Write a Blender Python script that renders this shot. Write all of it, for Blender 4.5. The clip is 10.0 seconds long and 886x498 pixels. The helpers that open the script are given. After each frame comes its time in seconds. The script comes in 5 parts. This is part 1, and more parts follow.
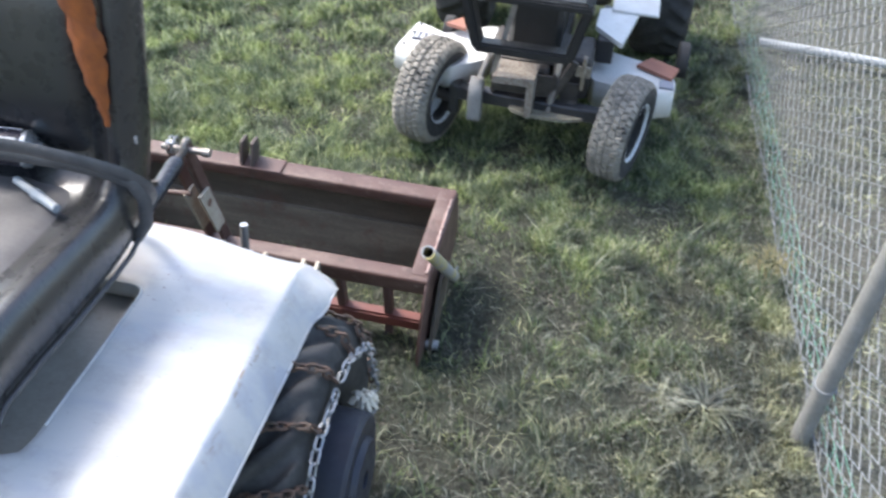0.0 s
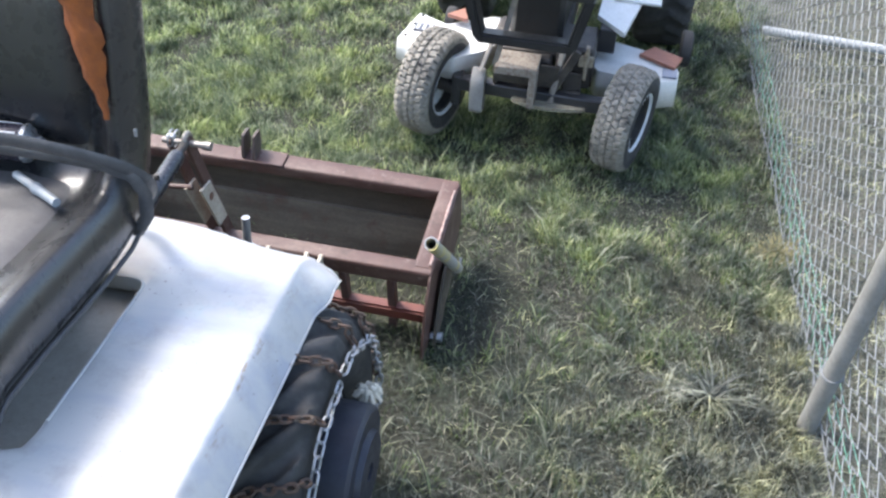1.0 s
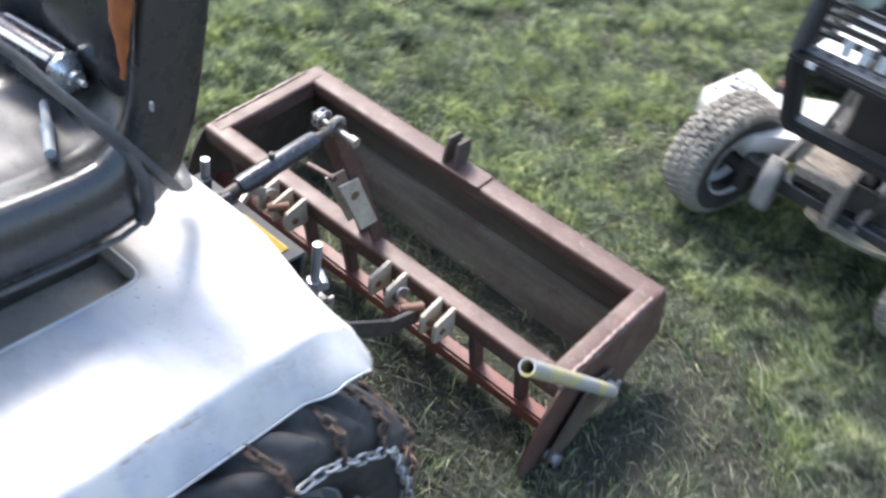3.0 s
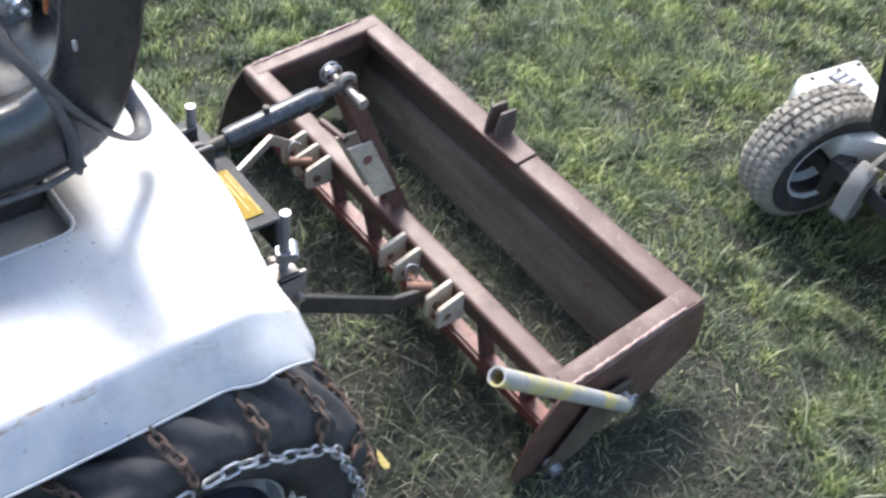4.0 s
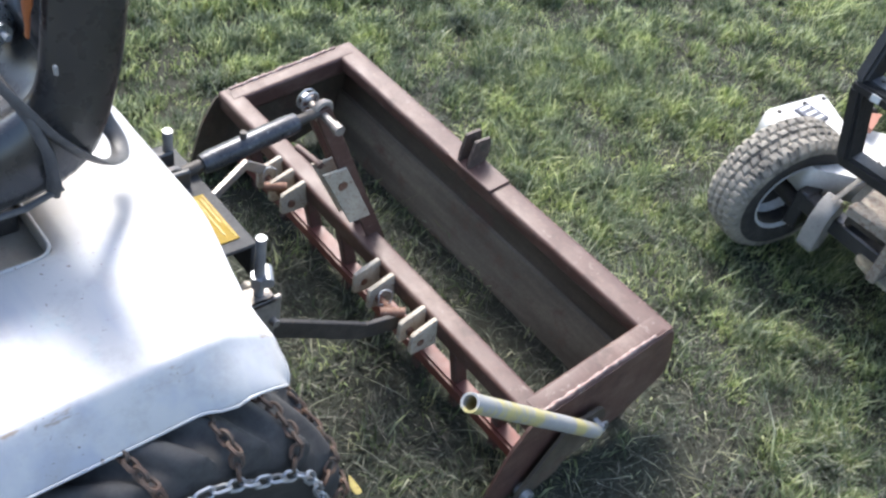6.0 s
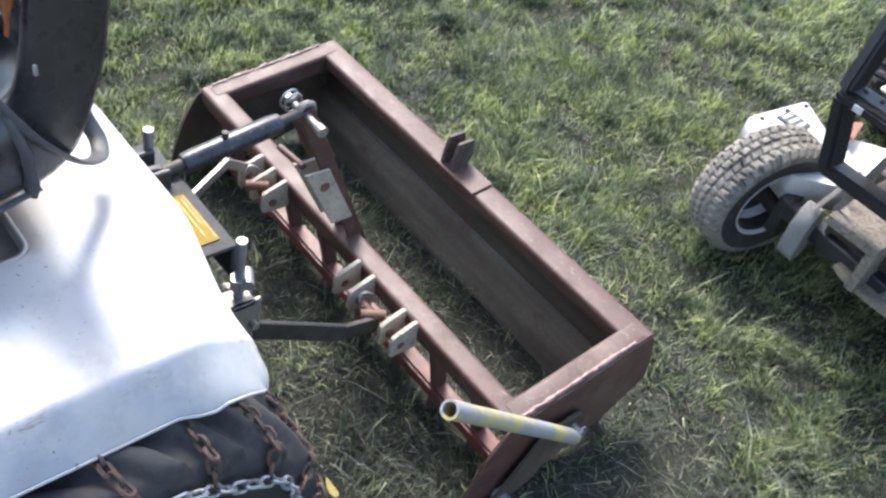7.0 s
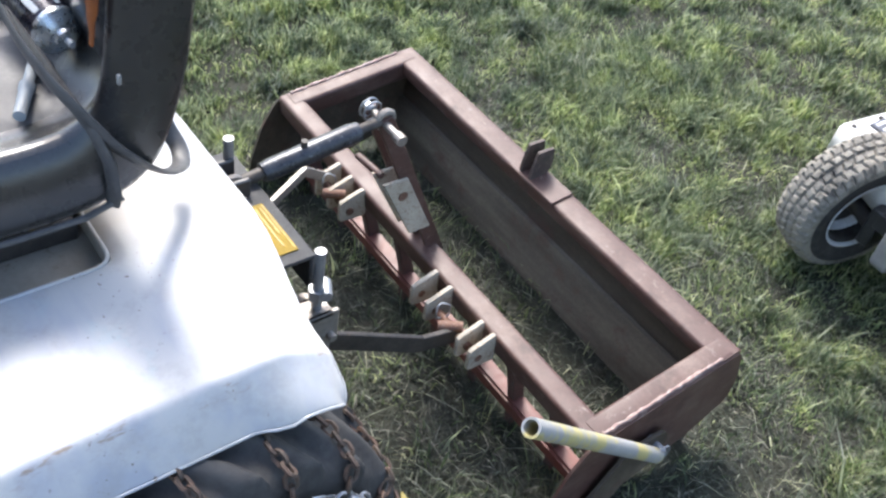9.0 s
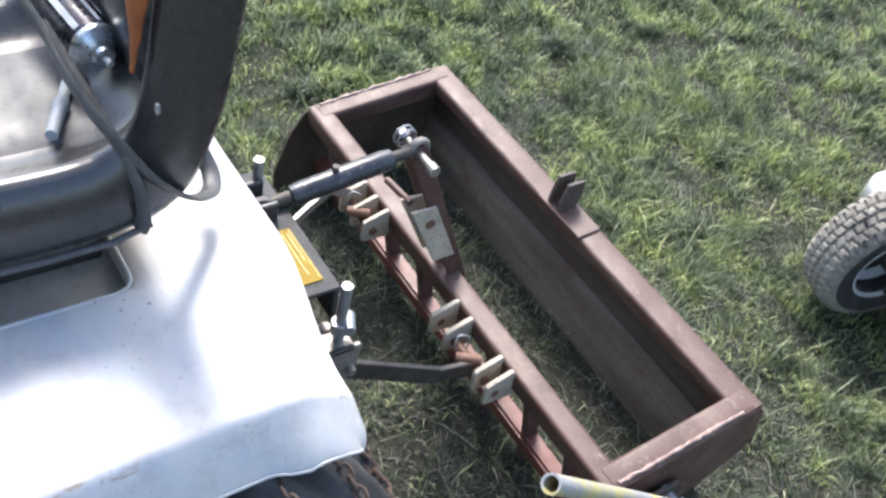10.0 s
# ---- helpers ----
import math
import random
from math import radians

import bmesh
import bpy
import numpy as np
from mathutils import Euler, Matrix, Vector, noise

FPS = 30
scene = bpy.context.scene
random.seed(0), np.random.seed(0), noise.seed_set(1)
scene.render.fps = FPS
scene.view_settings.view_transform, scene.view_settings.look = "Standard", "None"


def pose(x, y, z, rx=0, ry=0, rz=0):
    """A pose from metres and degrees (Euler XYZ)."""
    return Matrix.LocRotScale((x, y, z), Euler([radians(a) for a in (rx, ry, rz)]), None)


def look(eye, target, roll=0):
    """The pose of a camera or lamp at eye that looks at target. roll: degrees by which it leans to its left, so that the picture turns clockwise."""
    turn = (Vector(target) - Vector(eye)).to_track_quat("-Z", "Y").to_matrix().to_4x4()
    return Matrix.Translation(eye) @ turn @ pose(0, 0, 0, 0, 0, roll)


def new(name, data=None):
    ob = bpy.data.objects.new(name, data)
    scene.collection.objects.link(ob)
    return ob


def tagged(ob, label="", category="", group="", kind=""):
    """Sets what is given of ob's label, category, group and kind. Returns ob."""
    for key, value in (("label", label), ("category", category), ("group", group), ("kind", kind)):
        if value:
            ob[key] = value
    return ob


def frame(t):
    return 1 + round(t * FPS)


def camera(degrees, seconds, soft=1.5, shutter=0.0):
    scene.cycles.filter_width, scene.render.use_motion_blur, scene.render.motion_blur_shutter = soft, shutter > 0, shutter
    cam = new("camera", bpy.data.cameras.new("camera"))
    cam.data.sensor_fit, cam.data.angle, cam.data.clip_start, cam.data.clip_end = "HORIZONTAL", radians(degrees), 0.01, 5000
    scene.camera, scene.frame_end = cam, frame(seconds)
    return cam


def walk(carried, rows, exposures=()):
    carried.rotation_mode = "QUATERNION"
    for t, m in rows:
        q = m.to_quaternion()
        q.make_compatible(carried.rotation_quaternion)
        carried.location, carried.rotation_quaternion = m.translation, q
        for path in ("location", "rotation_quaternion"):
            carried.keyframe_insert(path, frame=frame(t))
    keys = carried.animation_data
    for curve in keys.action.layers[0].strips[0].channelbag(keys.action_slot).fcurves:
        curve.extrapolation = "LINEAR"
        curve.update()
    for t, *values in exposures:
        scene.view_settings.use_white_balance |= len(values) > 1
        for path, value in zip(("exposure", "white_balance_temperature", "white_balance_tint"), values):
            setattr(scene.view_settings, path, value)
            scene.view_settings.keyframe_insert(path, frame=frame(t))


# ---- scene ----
# ---- camera and its way ----
cam = camera(48.38, 10.0, soft=2.5, shutter=0.7)
PATH = [
    (0.0, (0.356, -1.942, 1.818), (0.156, -0.757, 0.920), 4.13),
    (0.5, (0.364, -1.940, 1.817), (0.205, -0.759, 0.906), 4.62),
    (1.0, (0.358, -1.935, 1.807), (0.153, -0.757, 0.901), 3.40),
    (1.5, (0.361, -1.931, 1.803), (0.164, -0.750, 0.901), 3.58),
    (1.7, (0.383, -1.921, 1.808), (0.188, -0.729, 0.919), 3.48),
    (2.0, (0.454, -1.867, 1.786), (0.325, -0.668, 0.894), 2.94),
    (2.2, (0.475, -1.779, 1.778), (0.313, -0.611, 0.852), 5.33),
    (2.5, (0.479, -1.622, 1.768), (0.123, -0.499, 0.839), 6.21),
    (2.7, (0.501, -1.477, 1.723), (-0.021, -0.433, 0.780), 7.52),
    (3.8, (0.592, -1.007, 1.674), (-0.143, -0.215, 0.634), 12.05),
    (4.0, (0.584, -1.001, 1.653), (-0.159, -0.232, 0.601), 11.05),
    (4.5, (0.578, -0.998, 1.650), (-0.162, -0.253, 0.579), 10.57),
    (5.0, (0.588, -1.005, 1.669), (-0.171, -0.229, 0.633), 11.49),
    (5.5, (0.587, -1.015, 1.668), (-0.160, -0.212, 0.644), 12.30),
    (6.8, (0.578, -1.009, 1.660), (-0.143, -0.170, 0.647), 14.35),
    (7.0, (0.571, -1.006, 1.672), (-0.144, -0.169, 0.653), 15.02),
    (7.5, (0.551, -0.990, 1.666), (-0.179, -0.191, 0.627), 13.86),
    (8.0, (0.544, -0.993, 1.667), (-0.190, -0.206, 0.622), 13.90),
    (8.5, (0.540, -0.996, 1.652), (-0.223, -0.223, 0.618), 12.96),
    (9.0, (0.537, -0.996, 1.649), (-0.248, -0.239, 0.619), 11.75),
    (9.5, (0.495, -0.994, 1.655), (-0.289, -0.245, 0.619), 13.92),
    (10.0, (0.455, -0.986, 1.666), (-0.330, -0.240, 0.629), 15.45),
]
EXPOSURE = [(0.0, 2.0), (1.5, 2.07), (2.5, 2.08), (4.0, 1.97), (5.0, 1.91), (7.0, 1.91), (9.5, 1.93), (10.0, 1.95)]
walk(cam, [(t, look(eye, aim, roll)) for t, eye, aim, roll in PATH], EXPOSURE)

# ---- daylight: hazy sun over the tractor's far side, pale sky ----
SUN_UP, SUN_ROUND = 54.0, 288.0
world = bpy.data.worlds.new("sky")
scene.world = world
world.use_nodes = True
sky = world.node_tree.nodes.new("ShaderNodeTexSky")
sky.sky_type = "NISHITA"
sky.sun_disc = False
sky.sun_elevation, sky.sun_rotation = radians(SUN_UP), radians(SUN_ROUND)
sky.air_density, sky.dust_density = 1.0, 2.5
back = world.node_tree.nodes["Background"]
back.inputs["Strength"].default_value = 0.15
world.node_tree.links.new(sky.outputs["Color"], back.inputs["Color"])
sun = new("sun", bpy.data.lights.new("sun", "SUN"))
sun.data.energy, sun.data.angle, sun.data.color = 1.7, radians(18.0), (1.0, 0.98, 0.95)
az = radians(SUN_ROUND)
sun_way = Vector((math.sin(az) * math.cos(radians(SUN_UP)), math.cos(az) * math.cos(radians(SUN_UP)), math.sin(radians(SUN_UP))))
sun.matrix_world = look(sun_way * 20, (0, 0, 0))


# ---- materials ----
class Nodes:
    def __init__(self, name):
        self.m = bpy.data.materials.new(name)
        self.m.use_nodes = True
        self.t = self.m.node_tree
        self.b = self.t.nodes["Principled BSDF"]

    def node(self, kind, **values):
        n = self.t.nodes.new(kind)
        for k, v in values.items():
            n.inputs[k].default_value = v
        return n

    def link(self, a, b):
        self.t.links.new(a, b)

    def coords(self):
        return self.node("ShaderNodeTexCoord").outputs["Object"]

    def noise(self, scale, detail=4.0, rough=0.6, at=None, stretch=None):
        n = self.node("ShaderNodeTexNoise", Scale=scale, Detail=detail, Roughness=rough)
        co = at or self.coords()
        if stretch:
            mp = self.node("ShaderNodeMapping", Scale=stretch)
            self.link(co, mp.inputs["Vector"])
            co = mp.outputs["Vector"]
        self.link(co, n.inputs["Vector"])
        return n.outputs["Fac"]

    def ramp(self, fac, stops):
        r = self.node("ShaderNodeValToRGB")
        e = r.color_ramp.elements
        while len(e) < len(stops):
            e.new(0.5)
        for i, (p, c) in enumerate(stops):
            e[i].position = p
            e[i].color = (c, c, c, 1) if isinstance(c, (int, float)) else (*c, 1)
        self.link(fac, r.inputs["Fac"])
        return r.outputs["Color"]

    def mix(self, fac, a, b, kind="MIX"):
        n = self.t.nodes.new("ShaderNodeMix")
        n.data_type = "RGBA"
        n.blend_type = kind
        for sock, v in ((n.inputs[0], fac), (n.inputs[6], a), (n.inputs[7], b)):
            if isinstance(v, (int, float)):
                sock.default_value = v
            elif isinstance(v, tuple):
                sock.default_value = (*v, 1)
            else:
                self.link(v, sock)
        return n.outputs[2]

    def finish(self, color, rough, metal=0.0, bump=None, depth=0.002, strength=0.5):
        for name, v in (("Base Color", color), ("Roughness", rough), ("Metallic", metal)):
            if isinstance(v, tuple):
                self.b.inputs[name].default_value = (*v, 1)
            elif isinstance(v, (int, float)):
                self.b.inputs[name].default_value = v
            else:
                self.link(v, self.b.inputs[name])
        if bump is not None:
            n = self.node("ShaderNodeBump", Strength=strength, Distance=depth)
            self.link(bump, n.inputs["Height"])
            self.link(n.outputs["Normal"], self.b.inputs["Normal"])
        return self.m


def worn(name, c1, c2, wear, rough=0.5, metal=0.0, scale=18.0, amount=0.5, bump=0.001, fine=120.0):
    """Two tones of one coat, with patches of wear and a fine relief."""
    n = Nodes(name)
    big, small, grit = n.noise(scale), n.noise(scale * 5, 6, 0.7), n.noise(fine, 3)
    base = n.mix(n.ramp(big, [(0.35, 0.0), (0.65, 1.0)]), c1, c2)
    base = n.mix(n.ramp(small, [(amount, 0.0), (min(amount + 0.1, 1), 1.0)]), base, wear)
    base = n.mix(n.ramp(grit, [(0.3, 0.35), (0.7, 0.0)]), base, tuple(v * 0.5 for v in c1))
    return n.finish(base, n.ramp(small, [(0.3, rough - 0.1), (0.75, min(rough + 0.15, 1))]), metal, n.mix(0.4, small, grit), bump)




def red_paint():
    """Oxide-red coat rubbed to pinkish grey in long patches, with rust pits."""
    n = Nodes("oxide_red_paint")
    big, mid, grit = n.noise(6, 4), n.noise(16, 6, 0.65), n.noise(130, 3)
    col = n.mix(n.ramp(big, [(0.35, 0.0), (0.65, 1.0)]), (0.066, 0.029, 0.022), (0.092, 0.047, 0.036))
    rub = n.noise(11, 7, 0.7, stretch=(0.35, 0.6, 1.6))
    col = n.mix(n.ramp(rub, [(0.50, 0.0), (0.66, 0.75)]), col, (0.155, 0.103, 0.080))
    col = n.mix(n.ramp(n.noise(34, 7, 0.75), [(0.60, 0.0), (0.68, 0.7)]), col, (0.21, 0.17, 0.14))
    col = n.mix(n.ramp(mid, [(0.30, 0.6), (0.44, 0.0)]), col, (0.034, 0.019, 0.015))
    col = n.mix(n.ramp(grit, [(0.3, 0.35), (0.7, 0.0)]), col, (0.03, 0.016, 0.012))
    return n.finish(col, n.ramp(mid, [(0.3, 0.62), (0.75, 0.45)]), 0, n.mix(0.5, mid, grit), 0.0016)


RED = red_paint()
RED_BRIGHT = worn("fresh_red_paint", (0.15, 0.040, 0.028), (0.11, 0.036, 0.028), (0.13, 0.06, 0.045), 0.5, 0, 12, 0.64)


def scoured(name, c1, c2, rust):
    """Bare steel scoured in long streaks by soil, with rust bloom."""
    n = Nodes(name)
    streak = n.noise(22, 6, 0.7, stretch=(0.10, 1.0, 1.0))
    broad, bloom, grit = n.noise(7, 4, stretch=(0.3, 1.0, 1.4)), n.noise(13, 6, 0.7), n.noise(140, 3)
    col = n.mix(n.ramp(streak, [(0.36, 0.0), (0.64, 1.0)]), c1, c2)
    col = n.mix(n.ramp(broad, [(0.40, 0.55), (0.58, 0.0)]), col, tuple(v * 0.55 for v in c1))
    col = n.mix(n.ramp(bloom, [(0.54, 0.0), (0.68, 0.8)]), col, rust)
    col = n.mix(n.ramp(grit, [(0.3, 0.4), (0.7, 0.0)]), col, tuple(v * 0.4 for v in c1))
    return n.finish(col, n.ramp(bloom, [(0.3, 0.5), (0.7, 0.75)]), 0.05, n.mix(0.5, streak, grit), 0.0015)


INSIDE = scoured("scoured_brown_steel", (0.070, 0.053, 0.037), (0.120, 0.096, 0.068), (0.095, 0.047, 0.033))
BARE = worn("bare_grey_steel", (0.22, 0.20, 0.18), (0.30, 0.27, 0.24), (0.16, 0.10, 0.07), 0.45, 0.5, 14, 0.6)
CREAM = worn("dirty_cream_paint", (0.44, 0.39, 0.31), (0.34, 0.295, 0.23), (0.20, 0.11, 0.07), 0.6, 0, 30, 0.54)
ZINC = worn("zinc_plated_steel", (0.36, 0.37, 0.38), (0.29, 0.30, 0.32), (0.23, 0.21, 0.19), 0.42, 0.7, 30, 0.65)
BLACK = worn("black_painted_steel", (0.024, 0.024, 0.026), (0.04, 0.04, 0.042), (0.09, 0.075, 0.06), 0.4, 0, 14, 0.66)
GREASY = worn("greasy_dark_steel", (0.035, 0.03, 0.027), (0.07, 0.06, 0.05), (0.14, 0.10, 0.07), 0.6, 0.2, 22, 0.6)
RUST = worn("rusty_chain_steel", (0.12, 0.052, 0.032), (0.18, 0.095, 0.062), (0.28, 0.22, 0.17), 0.65, 0.2, 40, 0.55)
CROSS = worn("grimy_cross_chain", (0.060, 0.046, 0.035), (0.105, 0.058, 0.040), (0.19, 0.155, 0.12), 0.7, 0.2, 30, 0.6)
GALV = worn("galvanised_steel", (0.215, 0.225, 0.23), (0.175, 0.185, 0.19), (0.30, 0.305, 0.30), 0.5, 0.35, 20, 0.6)
POST = worn("weathered_galvanised_post", (0.22, 0.215, 0.20), (0.28, 0.275, 0.26), (0.16, 0.15, 0.13), 0.55, 0.3, 12, 0.62)
MOWER_WHITE = worn("mower_white_paint", (0.70, 0.695, 0.67), (0.60, 0.59, 0.56), (0.40, 0.29, 0.20), 0.4, 0, 9, 0.66)
ORANGE_RUST = worn("orange_primer_rust", (0.30, 0.13, 0.085), (0.24, 0.105, 0.075), (0.2, 0.1, 0.07), 0.7, 0, 20, 0.6)
RIM_WHITE = worn("rim_white_paint", (0.66, 0.68, 0.70), (0.55, 0.56, 0.58), (0.3, 0.26, 0.22), 0.4, 0, 14, 0.68)
WEIGHT_BLUE = worn("dark_blue_cast_iron", (0.014, 0.016, 0.027), (0.022, 0.025, 0.038), (0.06, 0.055, 0.05), 0.5, 0, 10, 0.68)
HANGER = worn("dusty_grey_plate", (0.25, 0.24, 0.225), (0.19, 0.18, 0.17), (0.12, 0.1, 0.085), 0.6, 0, 16, 0.6)
PLASTIC_GREY = worn("grey_plastic", (0.33, 0.345, 0.35), (0.26, 0.275, 0.28), (0.15, 0.15, 0.15), 0.5, 0, 30, 0.68)
LEAF = worn("yellowed_leaf", (0.42, 0.34, 0.08), (0.34, 0.27, 0.06), (0.25, 0.18, 0.06), 0.6)
YELLOW = worn("yellow_warning_label", (0.27, 0.18, 0.02), (0.22, 0.145, 0.018), (0.34, 0.26, 0.09), 0.85, 0, 25, 0.62)
PALE = worn("faded_print", (0.55, 0.56, 0.55), (0.45, 0.47, 0.48), (0.3, 0.3, 0.3), 0.5, 0, 40, 0.6)
CLOTH = worn("frayed_cream_cord", (0.62, 0.57, 0.47), (0.5, 0.45, 0.36), (0.34, 0.29, 0.22), 0.95, 0, 50, 0.6)
FOAM = worn("orange_seat_foam", (0.25, 0.068, 0.009), (0.15, 0.038, 0.007), (0.2, 0.06, 0.02), 0.9, 0, 40, 0.58, 0.004, 200)
STRAP = worn("black_webbing_strap", (0.045, 0.045, 0.048), (0.07, 0.068, 0.068), (0.13, 0.12, 0.11), 0.5, 0, 30, 0.64)
PIPE_WHITE = worn("white_pvc_pipe", (0.42, 0.42, 0.40), (0.35, 0.35, 0.33), (0.4, 0.38, 0.33), 0.45, 0, 12, 0.64)
CAN_SILVER = worn("silver_can_top", (0.62, 0.64, 0.64), (0.54, 0.56, 0.57), (0.4, 0.4, 0.4), 0.28, 0.85, 30, 0.68)
CAN_BLACK = worn("black_can_print", (0.02, 0.02, 0.03), (0.035, 0.03, 0.045), (0.10, 0.10, 0.11), 0.25, 0.3, 20, 0.7)


def vinyl():
    n = Nodes("black_seat_vinyl")
    big, grain = n.noise(7, 5), n.noise(380, 2)
    dust = n.ramp(big, [(0.40, 0.0), (0.70, 1.0)])
    col = n.mix(dust, (0.012, 0.0125, 0.014), (0.025, 0.0245, 0.0245))
    n.b.inputs["Coat Weight"].default_value = 0.5
    n.b.inputs["Coat Roughness"].default_value = 0.28
    return n.finish(col, n.ramp(n.noise(30), [(0.3, 0.22), (0.7, 0.36)]), 0, n.mix(0.5, grain, n.noise(25, 4)), 0.0012, 0.2)


def fender_white():
    n = Nodes("scuffed_white_fender_paint")
    big, mid = n.noise(3.0, 4), n.noise(14, 6, 0.65)
    streak = n.noise(8, 5, 0.55, stretch=(0.28, 1.0, 1.0))
    col = n.mix(n.ramp(big, [(0.35, 0.0), (0.7, 1.0)]), (0.405, 0.40, 0.388), (0.36, 0.355, 0.345))
    # Bluish streaks along x: the seat's reflections put into the paint colour.
    col = n.mix(n.ramp(streak, [(0.46, 0.0), (0.62, 0.85)]), col, (0.27, 0.29, 0.335))
    col = n.mix(n.ramp(n.noise(19, 7, 0.72), [(0.50, 0.0), (0.70, 0.5)]), col, (0.25, 0.24, 0.225))
    fleck = n.noise(110, 3, 0.5)
    sep = n.node("ShaderNodeSeparateXYZ")
    n.link(n.coords(), sep.inputs[0])

    def band(axis, stops):
        m = n.node("ShaderNodeMapRange")
        n.link(sep.outputs[axis], m.inputs["Value"])
        m.inputs[1].default_value, m.inputs[2].default_value = -1.5, 0.5
        return n.ramp(m.outputs[0], [((v + 1.5) / 2, c) for v, c in stops])
    # Tan dirt beside the well, darkened in colour for the seat's shadow.
    well_shade_stain = n.mix(1.0, band("X", [(-0.46, 1.0), (-0.37, 0.0)]), band("Y", [(-0.80, 0.0), (-0.71, 1.0), (-0.62, 0.7), (-0.54, 0.0)]), "MULTIPLY")
    col = n.mix(n.mix(1.0, well_shade_stain, n.ramp(mid, [(0.25, 0.75), (0.6, 1.0)]), "MULTIPLY"), col, (0.245, 0.20, 0.15))
    scuff = n.mix(1.0, band("X", [(-0.158, 0.0), (-0.150, 1.0), (-0.138, 1.0), (-0.130, 0.0)]), n.ramp(n.noise(38, 5, 0.7, stretch=(1.0, 0.3, 1.0)), [(0.56, 0.0), (0.64, 0.8)]), "MULTIPLY")
    col = n.mix(scuff, col, (0.20, 0.14, 0.09))
    gate = n.ramp(n.noise(8, 3), [(0.54, 0.0), (0.60, 1.0)])
    col = n.mix(n.mix(1.0, n.ramp(fleck, [(0.66, 0.0), (0.70, 0.9)]), gate, "MULTIPLY"), col, (0.12, 0.085, 0.06))
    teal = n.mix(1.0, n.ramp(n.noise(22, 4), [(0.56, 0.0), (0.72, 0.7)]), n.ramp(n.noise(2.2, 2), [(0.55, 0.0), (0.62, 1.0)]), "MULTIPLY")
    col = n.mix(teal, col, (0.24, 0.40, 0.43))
    n.b.inputs["Coat Weight"].default_value = 0.12
    n.b.inputs["Specular IOR Level"].default_value = 0.35
    n.b.inputs["Coat Roughness"].default_value = 0.30
    return n.finish(col, n.ramp(mid, [(0.3, 0.30), (0.75, 0.45)]), 0, n.mix(0.25, n.noise(3.5, 2), mid), 0.005, 0.25)


def rubber(name, dust, amount):
    n = Nodes(name)
    big, mid = n.noise(6, 4), n.noise(45, 6, 0.7)
    f = n.ramp(n.mix(0.5, big, mid), [(amount, 0.0), (amount + 0.18, 1.0)])
    col = n.mix(f, (0.022, 0.0215, 0.0215), dust)
    return n.finish(col, 0.78, 0, n.mix(0.5, mid, n.noise(220)), 0.0015)


def pipe_paint():
    n = Nodes("grey_pipe_with_yellow_paint")
    f = n.ramp(n.noise(14, 3), [(0.50, 0.0), (0.60, 1.0)])
    col = n.mix(f, (0.28, 0.28, 0.275), (0.40, 0.345, 0.15))
    col = n.mix(n.ramp(n.noise(60, 4), [(0.6, 0.0), (0.7, 1.0)]), col, (0.36, 0.35, 0.32))
    return n.finish(col, 0.5, 0.1, n.noise(90, 4), 0.001)


